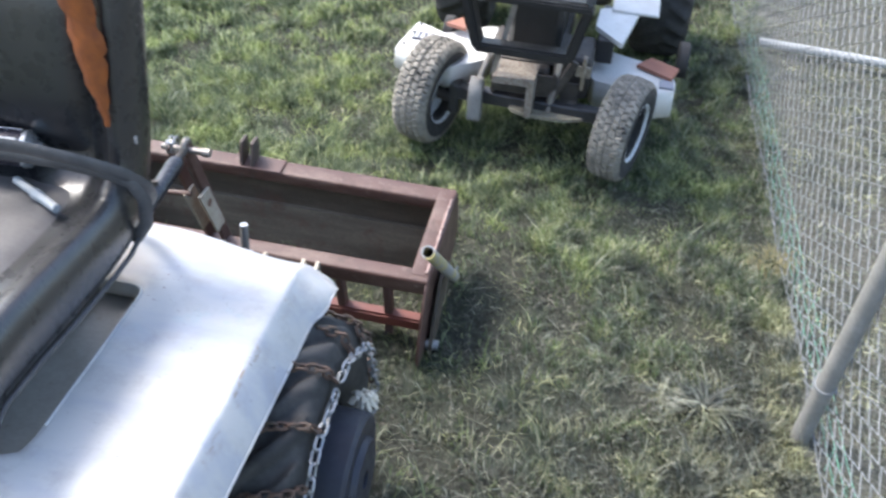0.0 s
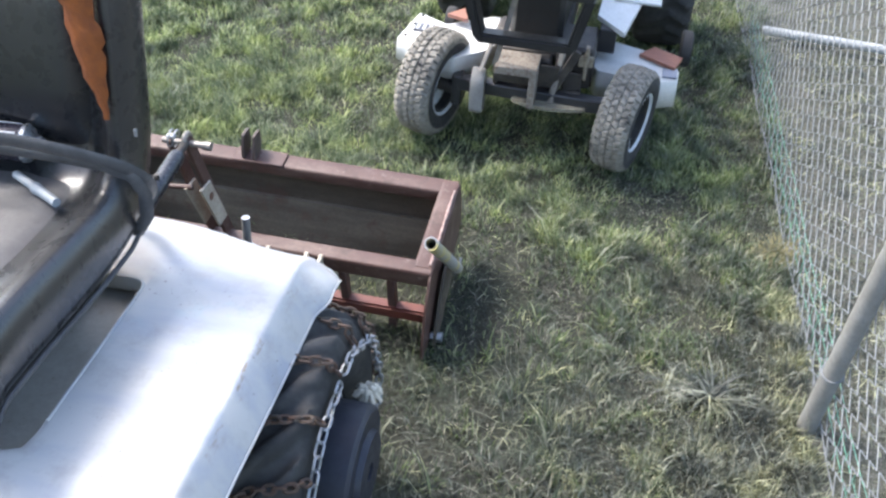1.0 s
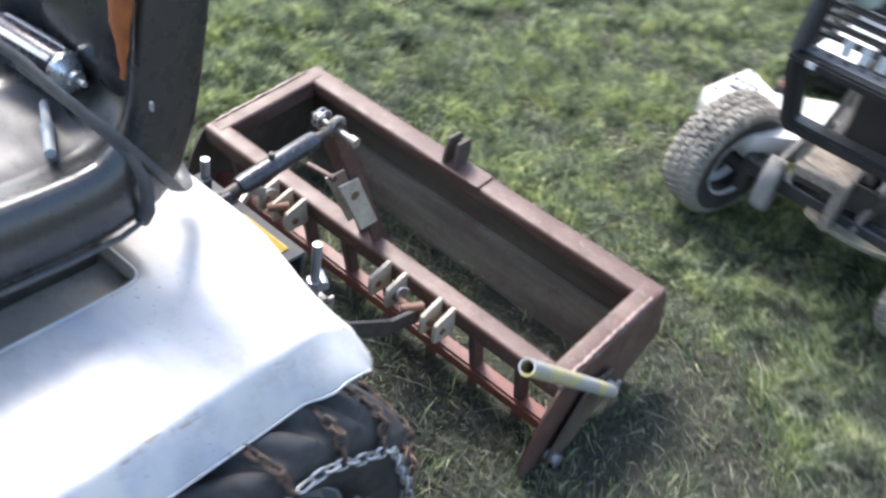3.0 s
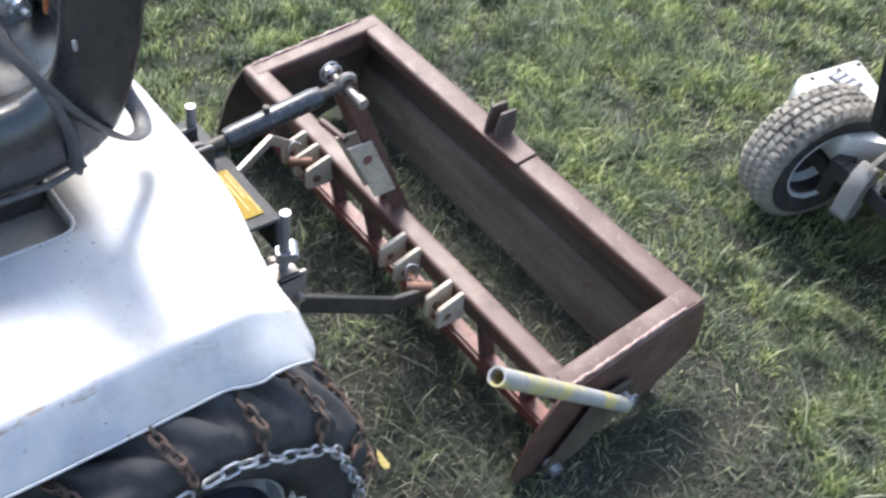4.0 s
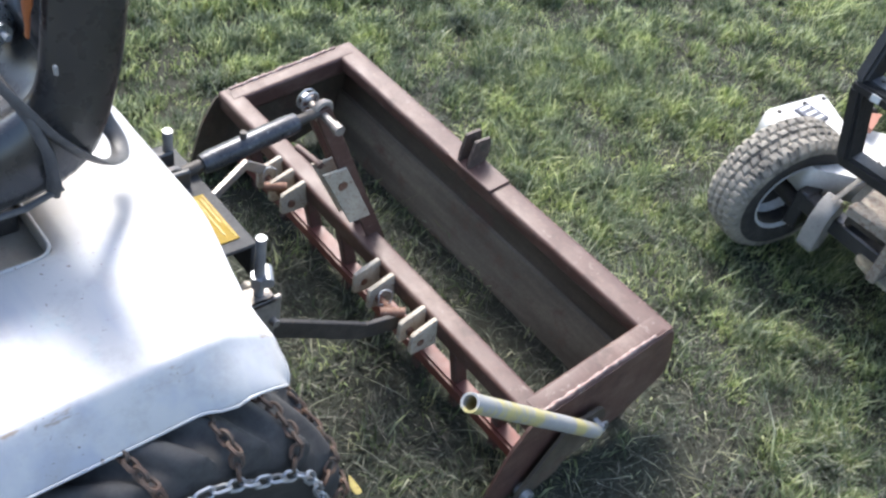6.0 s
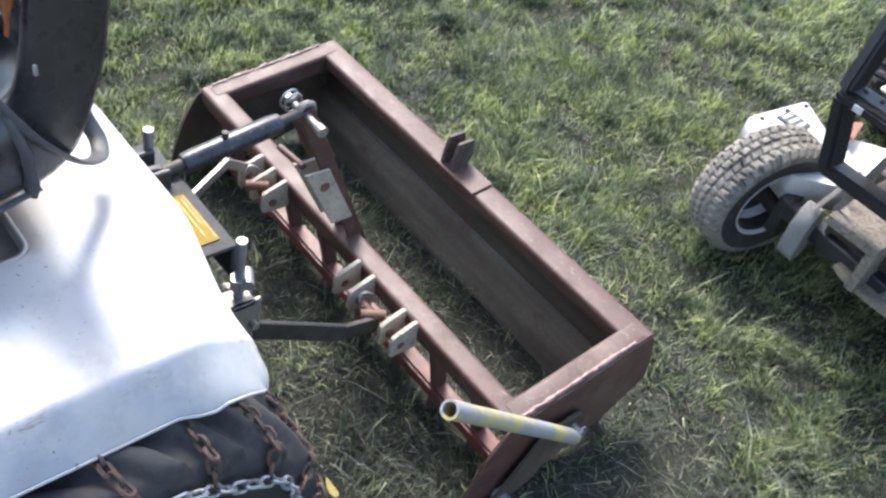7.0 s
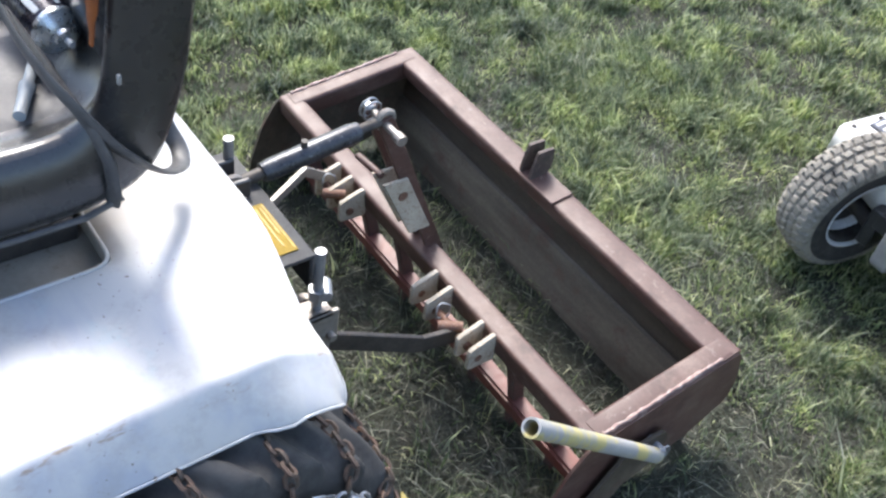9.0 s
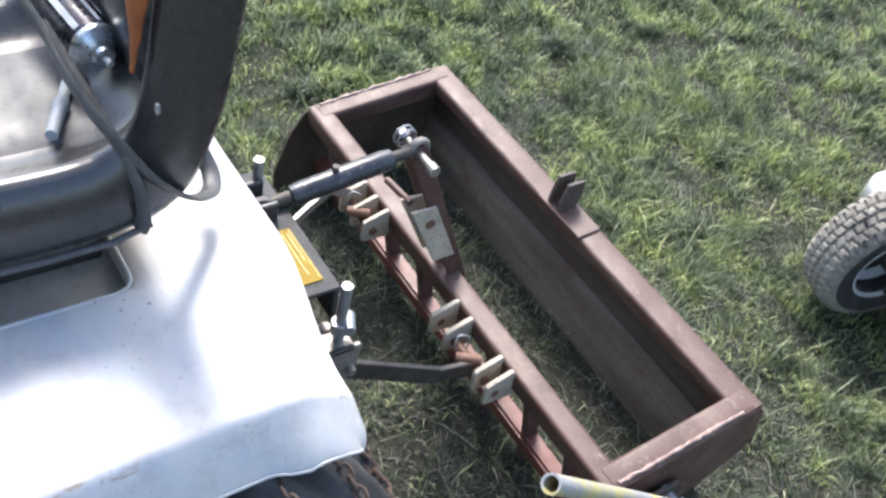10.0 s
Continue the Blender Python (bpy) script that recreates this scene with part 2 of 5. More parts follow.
def grass_mat(name, dead):
    n = Nodes(name)
    geo = n.node("ShaderNodeNewGeometry")
    at = geo.outputs["Position"]
    patch = n.noise(1.6, 5, 0.6, at=at)
    dry = n.noise(3.4, 4, 0.65, at=at)
    rnd = geo.outputs["Random Per Island"]
    green = n.ramp(rnd, [(0.0, (0.055, 0.082, 0.038)), (0.5, (0.176, 0.213, 0.112)), (1.0, (0.420, 0.440, 0.285))])
    straw = n.ramp(rnd, [(0.0, (0.085, 0.088, 0.070)), (0.6, (0.165, 0.164, 0.135)), (1.0, (0.35, 0.345, 0.29))])
    sep = n.node("ShaderNodeSeparateXYZ")
    n.link(at, sep.inputs[0])
    near_fence = n.node("ShaderNodeMapRange")
    n.link(sep.outputs["X"], near_fence.inputs["Value"])
    for i, v in ((1, -0.1), (2, 1.15), (3, dead - 0.02), (4, dead + 0.16)):
        near_fence.inputs[i].default_value = v
    worn_side = n.node("ShaderNodeMapRange")
    slant = n.node("ShaderNodeMath")
    slant.operation = "MULTIPLY_ADD"
    n.link(sep.outputs["X"], slant.inputs[0])
    slant.inputs[1].default_value = -0.8
    n.link(sep.outputs["Y"], slant.inputs[2])
    n.link(slant.outputs[0], worn_side.inputs["Value"])
    for i, v in ((1, -0.7), (2, 0.8), (3, 0.16), (4, -0.03)):
        worn_side.inputs[i].default_value = v
    sides = n.node("ShaderNodeMath")
    n.link(n.mix(0.5, patch, dry), sides.inputs[0])
    n.link(worn_side.outputs[0], sides.inputs[1])
    add = n.node("ShaderNodeMath")
    n.link(sides.outputs[0], add.inputs[0])
    n.link(near_fence.outputs[0], add.inputs[1])
    mixed = n.node("ShaderNodeMath")
    mixed.operation = "MULTIPLY_ADD"
    n.link(rnd, mixed.inputs[0])
    mixed.inputs[1].default_value = 0.30
    n.link(add.outputs[0], mixed.inputs[2])
    col = n.mix(n.ramp(mixed.outputs[0], [(0.70, 0.0), (0.90, 1.0)]), green, straw)
    # Random clumps: lit-tuft yellow and shaded-gap dark are put into the colour.
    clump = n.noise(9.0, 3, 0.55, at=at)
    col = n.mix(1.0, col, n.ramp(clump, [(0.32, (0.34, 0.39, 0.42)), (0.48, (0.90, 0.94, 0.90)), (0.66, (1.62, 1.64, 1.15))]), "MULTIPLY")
    n.finish(col, 0.6)
    through_light = n.node("ShaderNodeBsdfTranslucent")
    n.link(col, through_light.inputs["Color"])
    both = n.node("ShaderNodeMixShader", Fac=0.4)
    n.link(n.b.outputs[0], both.inputs[1])
    n.link(through_light.outputs[0], both.inputs[2])
    n.link(both.outputs[0], n.t.nodes["Material Output"].inputs["Surface"])
    return n.m


# Dead grass whose dark tones carry the shade of blade and tractor.
def shade_thatch_mat():
    n = Nodes("shade_dark_thatch")
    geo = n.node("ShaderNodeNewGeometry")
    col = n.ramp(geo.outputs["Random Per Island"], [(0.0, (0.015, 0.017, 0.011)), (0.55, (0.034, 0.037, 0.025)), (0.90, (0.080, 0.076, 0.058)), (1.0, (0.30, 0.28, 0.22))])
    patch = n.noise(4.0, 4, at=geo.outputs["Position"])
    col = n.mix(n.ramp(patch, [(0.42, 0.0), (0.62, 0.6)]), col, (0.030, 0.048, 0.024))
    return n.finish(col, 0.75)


def soil_mat():
    n = Nodes("thatch_and_soil")
    at = n.node("ShaderNodeNewGeometry").outputs["Position"]
    big, mid, fine = n.noise(1.7, 5, at=at), n.noise(14, 6, 0.7, at=at), n.noise(110, 5, 0.75, at=at)
    col = n.mix(n.ramp(big, [(0.38, 0.0), (0.62, 1.0)]), (0.017, 0.020, 0.011), (0.030, 0.030, 0.020))
    col = n.mix(n.ramp(mid, [(0.50, 0.0), (0.75, 1.0)]), col, (0.060, 0.054, 0.038))
    sep = n.node("ShaderNodeSeparateXYZ")
    n.link(at, sep.inputs[0])
    span = n.node("ShaderNodeVectorMath")
    span.operation = "DISTANCE"
    n.link(at, span.inputs[0])
    span.inputs[1].default_value = (-1.0, 1.5, 0.0)
    reach = n.node("ShaderNodeMapRange")
    n.link(span.outputs["Value"], reach.inputs["Value"])
    reach.inputs[1].default_value, reach.inputs[2].default_value = 3.0, 6.0
    turf = n.mix(n.ramp(mid, [(0.35, 0.0), (0.65, 1.0)]), (0.045, 0.062, 0.026), (0.105, 0.125, 0.060))
    col = n.mix(reach.outputs[0], col, turf)
    beyond = n.ramp(sep.outputs["X"], [(0.94, 0.0), (1.0, 1.0)])
    col = n.mix(beyond, col, n.mix(n.ramp(mid, [(0.3, 0.0), (0.7, 1.0)]), n.mix(n.ramp(big, [(0.42, 0.0), (0.6, 1.0)]), (0.060, 0.070, 0.040), (0.10, 0.092, 0.072)), (0.20, 0.185, 0.155)))
    col = n.mix(n.ramp(fine, [(0.45, 0.75), (0.62, 0.0)]), col, (0.022, 0.024, 0.012))
    return n.finish(col, 0.95, 0, n.mix(0.5, mid, fine), 0.02, 0.8)


# Dusty vinyl, its grey lightened for the sun and sky on the cushion.
DUSTY_LIT_VINYL = worn("dusty_lit_vinyl", (0.075, 0.071, 0.070), (0.12, 0.113, 0.11), (0.04, 0.038, 0.038), 0.5, 0, 8, 0.62)
VINYL, FENDER, PIPE_PAINT = vinyl(), fender_white(), pipe_paint()
TYRE = rubber("dusty_tractor_tyre", (0.045, 0.044, 0.042), 0.44)
TURF_TYRE = rubber("dusty_turf_tyre", (0.225, 0.205, 0.17), 0.35)
SIDEWALL = rubber("black_tyre_sidewall", (0.06, 0.056, 0.052), 0.5)
GRASS, STRAW, SOIL = grass_mat("grass_blades", 0.0), grass_mat("dead_grass_blades", 0.30), soil_mat()
SHADE_THATCH = shade_thatch_mat()

# ---- mesh tools ----


def part(name, bm, material, parent=None, label="", smooth=True, at=None):
    """One mesh object. With a parent it becomes that thing's part, its points given in the world."""
    bmesh.ops.recalc_face_normals(bm, faces=bm.faces)
    me = bpy.data.meshes.new(name)
    bm.to_mesh(me)
    bm.free()
    me.materials.append(material)
    ob = new(name, me)
    if smooth:
        me.set_sharp_from_angle(angle=radians(38))
        for p in me.polygons:
            p.use_smooth = True
    if at is not None:
        ob.matrix_basis = at
    if parent is not None:
        ob.parent = parent
        ob.matrix_parent_inverse = BASE.get(parent.name, Matrix()).inverted()
    if label:
        ob["label"] = label
    return ob


BASE = {}


def pieces(name, bm, material, parent, label="", smooth=True):
    """Each loose shell of bm as a part of its own."""
    bm.verts.index_update()
    left = set(bm.verts)
    made = []
    while left:
        stack, shell = [min(left, key=lambda v: v.index)], set()
        while stack:
            v = stack.pop()
            if v in shell:
                continue
            shell.add(v)
            stack += [e.other_vert(v) for e in v.link_edges]
        left -= shell
        b = bmesh.new()
        twin = {v: b.verts.new(v.co) for v in sorted(shell, key=lambda v: v.index)}
        for f in {f for v in shell for f in v.link_faces}:
            b.faces.new([twin[v] for v in f.verts])
        made.append(part(name, b, material, parent, label, smooth))
    bm.free()
    return made


def thing(name, m, label, category, group=""):
    ob = new(name)
    ob.empty_display_size = 0.1
    ob.matrix_basis = m
    BASE[ob.name] = m.copy()
    return tagged(ob, label, category, group)


def bx(bm, x0, x1, y0, y1, z0, z1, bev=0.003, m=None, seg=1):
    g = bmesh.ops.create_cube(bm, size=1.0)
    vs = g["verts"]
    bmesh.ops.scale(bm, vec=(x1 - x0, y1 - y0, z1 - z0), verts=vs)
    bmesh.ops.translate(bm, vec=((x0 + x1) / 2, (y0 + y1) / 2, (z0 + z1) / 2), verts=vs)
    if bev:
        es = list({e for v in vs for e in v.link_edges})
        vs = list({v for f in bmesh.ops.bevel(bm, geom=es, offset=bev, segments=seg, affect="EDGES")["faces"] for v in f.verts} | {v for v in vs if v.is_valid})
    if m is not None:
        bmesh.ops.transform(bm, matrix=m, verts=vs)
    return vs


def sweep(bm, pts, r, seg=8, closed=False, flat=1.0, up=(0, 0, 1), cap=True):
    """A tube along points; r: one radius or one for each point; flat: how much thinner it is along up."""
    pts = [Vector(p) for p in pts]
    n = len(pts)
    rs = r if isinstance(r, (list, tuple)) else [r] * n
    rings = []
    side0 = None
    for i, p in enumerate(pts):
        a = pts[(i - 1) % n] if closed or i else p
        b = pts[(i + 1) % n] if closed or i < n - 1 else p
        d = (b - a).normalized()
        if side0 is None:
            u = Vector(up)
            s = d.cross(u)
            if s.length < 1e-4:
                s = d.cross(Vector((1, 0.1, 0)))
            side0 = s.normalized()
        side = (side0 - d * side0.dot(d)).normalized()
        side0 = side
        w = side.cross(d)
        rings.append([bm.verts.new(p + side * (rs[i] * math.cos(k * math.tau / seg)) + w * (rs[i] * flat * math.sin(k * math.tau / seg))) for k in range(seg)])
    for i in range(n if closed else n - 1):
        a, b = rings[i], rings[(i + 1) % n]
        for k in range(seg):
            bm.faces.new((a[k], a[(k + 1) % seg], b[(k + 1) % seg], b[k]))
    if cap and not closed:
        bm.faces.new(rings[0][::-1])
        bm.faces.new(rings[-1])
    return rings


def cyl(bm, p, q, r, seg=16, r2=None, cap=True):
    return sweep(bm, [p, q], [r, r if r2 is None else r2], seg, cap=cap)


def plate(bm, outline, x0, x1, bev=0.0, m=None):
    """A flat plate: an outline in (y, z), thick from x0 to x1."""
    a = [bm.verts.new((x0, y, z)) for y, z in outline]
    b = [bm.verts.new((x1, y, z)) for y, z in outline]
    k = len(a)
    fs = [bm.faces.new(a), bm.faces.new(b[::-1])]
    fs += [bm.faces.new((a[i], b[i], b[(i + 1) % k], a[(i + 1) % k])) for i in range(k)]
    if bev:
        es = list(set(fs[0].edges) | set(fs[1].edges))
        bmesh.ops.bevel(bm, geom=es, offset=bev, segments=1, affect="EDGES")
    if m is not None:
        bmesh.ops.transform(bm, matrix=m, verts=[v for v in bm.verts])


def lathe(bm, prof, centre, seg=48, closed=True):
    """A body turned about the x axis through centre; prof: (x, radius)."""
    cx, cy, cz = centre
    rings = []
    for i in range(seg):
        a = i * math.tau / seg
        rings.append([bm.verts.new((cx + x, cy + r * math.sin(a), cz + r * math.cos(a))) for x, r in prof])
    k = len(prof)
    for i in range(seg):
        a, b = rings[i], rings[(i + 1) % seg]
        for j in range(k if closed else k - 1):
            bm.faces.new((a[j], a[(j + 1) % k], b[(j + 1) % k], b[j]))


def turned(bm, prof, relief, seg=200, fine=26):
    """A tyre turned about the x axis through the origin, its tread raised by relief(x, angle)."""
    pts = [Vector(p) for p in prof]
    crown = max(r for _, r in prof)
    run = [0.0]
    for a, b in zip(pts, pts[1:]):
        run.append(run[-1] + (b - a).length)
    line = []
    for i in range(fine + 1):
        s = run[-1] * i / fine
        j = next(k for k in range(1, len(run)) if run[k] >= s - 1e-9)
        line.append(pts[j - 1].lerp(pts[j], (s - run[j - 1]) / (run[j] - run[j - 1])))
    rings = []
    for i in range(seg):
        a = i * math.tau / seg
        ring = []
        for x, r in line:
            h = r + (relief(x, a) if r > crown * 0.84 else 0.0)
            ring.append(bm.verts.new((x, h * math.sin(a), h * math.cos(a))))
        rings.append(ring)
    for i in range(seg):
        a, b = rings[i], rings[(i + 1) % seg]
        for j in range(fine):
            bm.faces.new((a[j], a[j + 1], b[j + 1], b[j]))
        bm.faces.new((a[fine], a[0], b[0], b[fine]))


def two_tone(ob, centre, radius, axle):
    """Gives a tyre's sides a cleaner rubber than its tread."""
    ob.data.materials.append(SIDEWALL)
    axle = axle.normalized()
    for p in ob.data.polygons:
        d = p.center - centre
        if (d - axle * d.dot(axle)).length < radius:
            p.material_index = 1


def step(v, lo, hi):
    t = max(0.0, min(1.0, (v - lo) / (hi - lo)))
    return t * t * (3 - 2 * t)


def rounded(points, r, n=4):
    """An outline with its corners rounded."""
    out = []
    k = len(points)
    for i in range(k):
        p, a, b = Vector(points[i]), Vector(points[i - 1]), Vector(points[(i + 1) % k])
        ra = min(r, (a - p).length * 0.45, (b - p).length * 0.45)
        s, e = p + (a - p).normalized() * ra, p + (b - p).normalized() * ra
        for j in range(n + 1):
            t = j / n
            out.append(tuple(s * (1 - t) ** 2 + p * 2 * t * (1 - t) + e * t * t))
    return out


def chain(bm, pts, wire=0.0032, width=0.010, length=0.030, out=None):
    """Welded links along a line; each second link stands on edge."""
    pts = [Vector(p) for p in pts]
    dist = [0.0]
    for a, b in zip(pts, pts[1:]):
        dist.append(dist[-1] + (b - a).length)
    pitch = length - 3.2 * wire
    count = int(dist[-1] / pitch)
    for i in range(count):
        s = (i + 0.5) * pitch
        j = next(k for k in range(1, len(dist)) if dist[k] >= s)
        f = (s - dist[j - 1]) / max(dist[j] - dist[j - 1], 1e-9)
        c, d = pts[j - 1].lerp(pts[j], f), (pts[j] - pts[j - 1]).normalized()
        n0 = Vector(out(c)) if out else Vector((0, 0, 1))
        n0 = (n0 - d * n0.dot(d)).normalized()
        side = d.cross(n0)
        turn = radians(25 if i % 2 else 115) + random.uniform(-0.2, 0.2)
        w = side * math.cos(turn) + n0 * math.sin(turn)
        hl, hw = length / 2 - wire, width / 2
        loop = []
        for k in range(10):
            a = k * math.tau / 10
            loop.append(c + d * (math.cos(a) * hw + math.copysign(hl - hw, math.cos(a))) + w * (math.sin(a) * hw))
        sweep(bm, loop, wire, 5, closed=True, up=d.cross(w))

# ---- ground ----


def lawn_height(x, y):
    return 0.012 * noise.noise((x * 0.9, y * 0.9, 3.1)) + 0.008 * noise.noise((x * 3.1, y * 3.1, 7.7)) - 0.012


bm = bmesh.new()
ticks = [-60, -30, -15, -9] + [-6 + 0.12 * i for i in range(76)] + [6, 12, 25, 60]
yticks = [-60, -30, -15, -8, -5] + [-3.5 + 0.12 * i for i in range(96)] + [11, 16, 30, 60]
grid = [[bm.verts.new((x, y, lawn_height(x, y))) for x in ticks] for y in yticks]
for i in range(len(yticks) - 1):
    for j in range(len(ticks) - 1):
        bm.faces.new((grid[i][j], grid[i][j + 1], grid[i + 1][j + 1], grid[i + 1][j]))
ground = tagged(part("ground", bm, SOIL), "patchy lawn soil with brown thatch", "ground", kind="structure")


def blades(name, count, x0, x1, y0, y1, tall, wide, mat, lean=0.7, thin_out=0.88):
    """Many single bent grass blades in one mesh, thicker and taller in tufts."""
    rng = np.random.default_rng(11 + count)
    verts, faces = [], []
    made = 0
    while made < count:
        x, y = rng.uniform(x0, x1), rng.uniform(y0, y1)
        t = noise.noise((x * 3.1, y * 3.1, 1.3)) * 0.6 + noise.noise((x * 9.5, y * 9.5, 5.0)) * 0.75
        # Fewer blades round box blade and tractor, to darken the shaded lawn.
        thin = thin_out * (1 - step(y + 0.35 * abs(x + 0.3), 0.50, 0.95)) * (1 - step(x, 0.28, 0.62)) * step(x, -1.5, -1.1) * step(y, -1.2, -0.8)
        if rng.random() > max(0.28 if thin_out else 0.7, 0.62 + 1.1 * t) * (1 - thin):
            continue
        made += 1
        h = tall * rng.uniform(0.45, 1.15) * max(0.35 if thin_out else 0.8, 1 + 1.2 * t)
        a = rng.uniform(0, math.tau)
        flow = noise.noise((x * 6, y * 6, 9.0)) * 6 + rng.normal(0, 1.6)
        l = h * rng.uniform(0.2, 1.3) * lean
        dx, dy = math.cos(flow) * l, math.sin(flow) * l
        w = wide * rng.uniform(0.6, 1.3)
        px, py = math.cos(a) * w / 2, math.sin(a) * w / 2
        z = lawn_height(x, y) - 0.003
        zt = h * rng.uniform(0.55, 1.0) * (1 if lean < 1 else 0.45)
        k = len(verts)
        verts += [(x - px, y - py, z), (x + px, y + py, z), (x + dx * 0.35 + px * 0.8, y + dy * 0.35 + py * 0.8, z + zt * 0.65), (x + dx * 0.35 - px * 0.8, y + dy * 0.35 - py * 0.8, z + zt * 0.65), (x + dx, y + dy, z + zt)]
        faces += [(k, k + 1, k + 2, k + 3), (k + 3, k + 2, k + 4)]
    me = bpy.data.meshes.new(name)
    me.from_pydata(verts, [], faces)
    me.materials.append(mat)
    return new(name, me)


FENCE_X = lambda y: 1.012 - 0.05 * y
LAWN = "short lawn grass, green with straw-coloured dead blades"
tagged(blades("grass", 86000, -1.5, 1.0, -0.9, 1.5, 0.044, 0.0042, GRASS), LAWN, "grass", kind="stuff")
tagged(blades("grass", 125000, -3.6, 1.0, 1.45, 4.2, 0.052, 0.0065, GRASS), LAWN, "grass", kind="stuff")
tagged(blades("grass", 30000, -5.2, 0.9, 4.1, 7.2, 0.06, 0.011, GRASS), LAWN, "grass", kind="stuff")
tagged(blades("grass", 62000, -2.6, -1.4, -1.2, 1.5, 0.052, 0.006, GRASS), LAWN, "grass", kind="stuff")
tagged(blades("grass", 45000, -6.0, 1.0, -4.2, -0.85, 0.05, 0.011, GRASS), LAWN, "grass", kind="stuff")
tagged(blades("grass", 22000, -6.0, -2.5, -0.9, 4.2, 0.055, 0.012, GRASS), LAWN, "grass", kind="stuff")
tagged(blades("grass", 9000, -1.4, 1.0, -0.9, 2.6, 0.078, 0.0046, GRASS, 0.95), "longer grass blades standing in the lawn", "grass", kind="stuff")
tagged(blades("dead_grass", 16000, -1.2, 1.0, -0.9, 2.4, 0.055, 0.0035, STRAW, 1.6, 0.0), "loose dead straw lying in the lawn", "grass", kind="stuff")
# Dark layer laid where blade and tractor shade the ground.
tagged(blades("dead_grass", 95000, -1.35, 0.66, -0.75, 0.95, 0.042, 0.0034, SHADE_THATCH, 1.15, 0.0), "matted dead grass round the blade, darkened for the shade there", "grass", kind="stuff")
tagged(blades("dead_grass", 42000, 0.9, 3.0, -1.2, 4.2, 0.045, 0.0055, STRAW, 1.3), "dry sparse grass and litter beyond the wire fence", "grass", kind="stuff")


def tuft(x, y, reach, count, mat, label):
    rng = random.Random(int(1000 * x) + count)
    bm = bmesh.new()
    for k in range(count):
        a, l = rng.uniform(0, math.tau), reach * rng.uniform(0.4, 1.0)
        w = rng.uniform(0.0016, 0.0034)
        bx0, by0 = x + rng.gauss(0, 0.014), y + rng.gauss(0, 0.014)
        d, s = Vector((math.cos(a), math.sin(a), 0)), Vector((-math.sin(a), math.cos(a), 0))
        lift = l * rng.uniform(0.25, 0.7)
        rows = []
        for j in range(4):
            t = j / 3
            c = Vector((bx0, by0, -0.005)) + d * l * t + Vector((0, 0, lift * (1 - (1 - t) ** 2) - lift * 0.6 * t ** 3))
            rows.append((bm.verts.new(c - s * w * (1.05 - t)), bm.verts.new(c + s * w * (1.05 - t))))
        for p, q in zip(rows, rows[1:]):
            bm.faces.new((p[0], p[1], q[1], q[0]))
    return tagged(part("grass_tuft", bm, mat, smooth=False), label, "grass tuft", "loose grass tufts")


tuft(0.745, -0.03, 0.17, 150, STRAW, "dry straw-coloured grass tuft spreading on the lawn")
tuft(0.64, -0.02, 0.11, 80, STRAW, "dry straw-coloured grass tuft spreading on the lawn")
WEED = worn("yellow_dry_weed", (0.19, 0.165, 0.075), (0.145, 0.13, 0.062), (0.26, 0.235, 0.14), 0.85, 0, 30, 0.55)
tuft(0.955, 0.66, 0.10, 240, WEED, "yellow dry weed clump at the fence foot")
tuft(0.97, 0.30, 0.08, 80, STRAW, "dry straw-coloured weed clump at the fence foot")
tuft(0.45, 0.10, 0.08, 50, GRASS, "green grass tuft standing in the lawn")
tuft(0.93, 2.05, 0.16, 120, GRASS, "green grass tuft standing in the lawn")

# ---- garden tractor with seat, fender and hitch ----
TX = -0.57          # middle of tractor and blade
AXLE = (-0.71, 0.295)
tractor = thing("garden_tractor", pose(TX, AXLE[0], 0), "white garden tractor with black seat and chained rear tyres", "tractor")


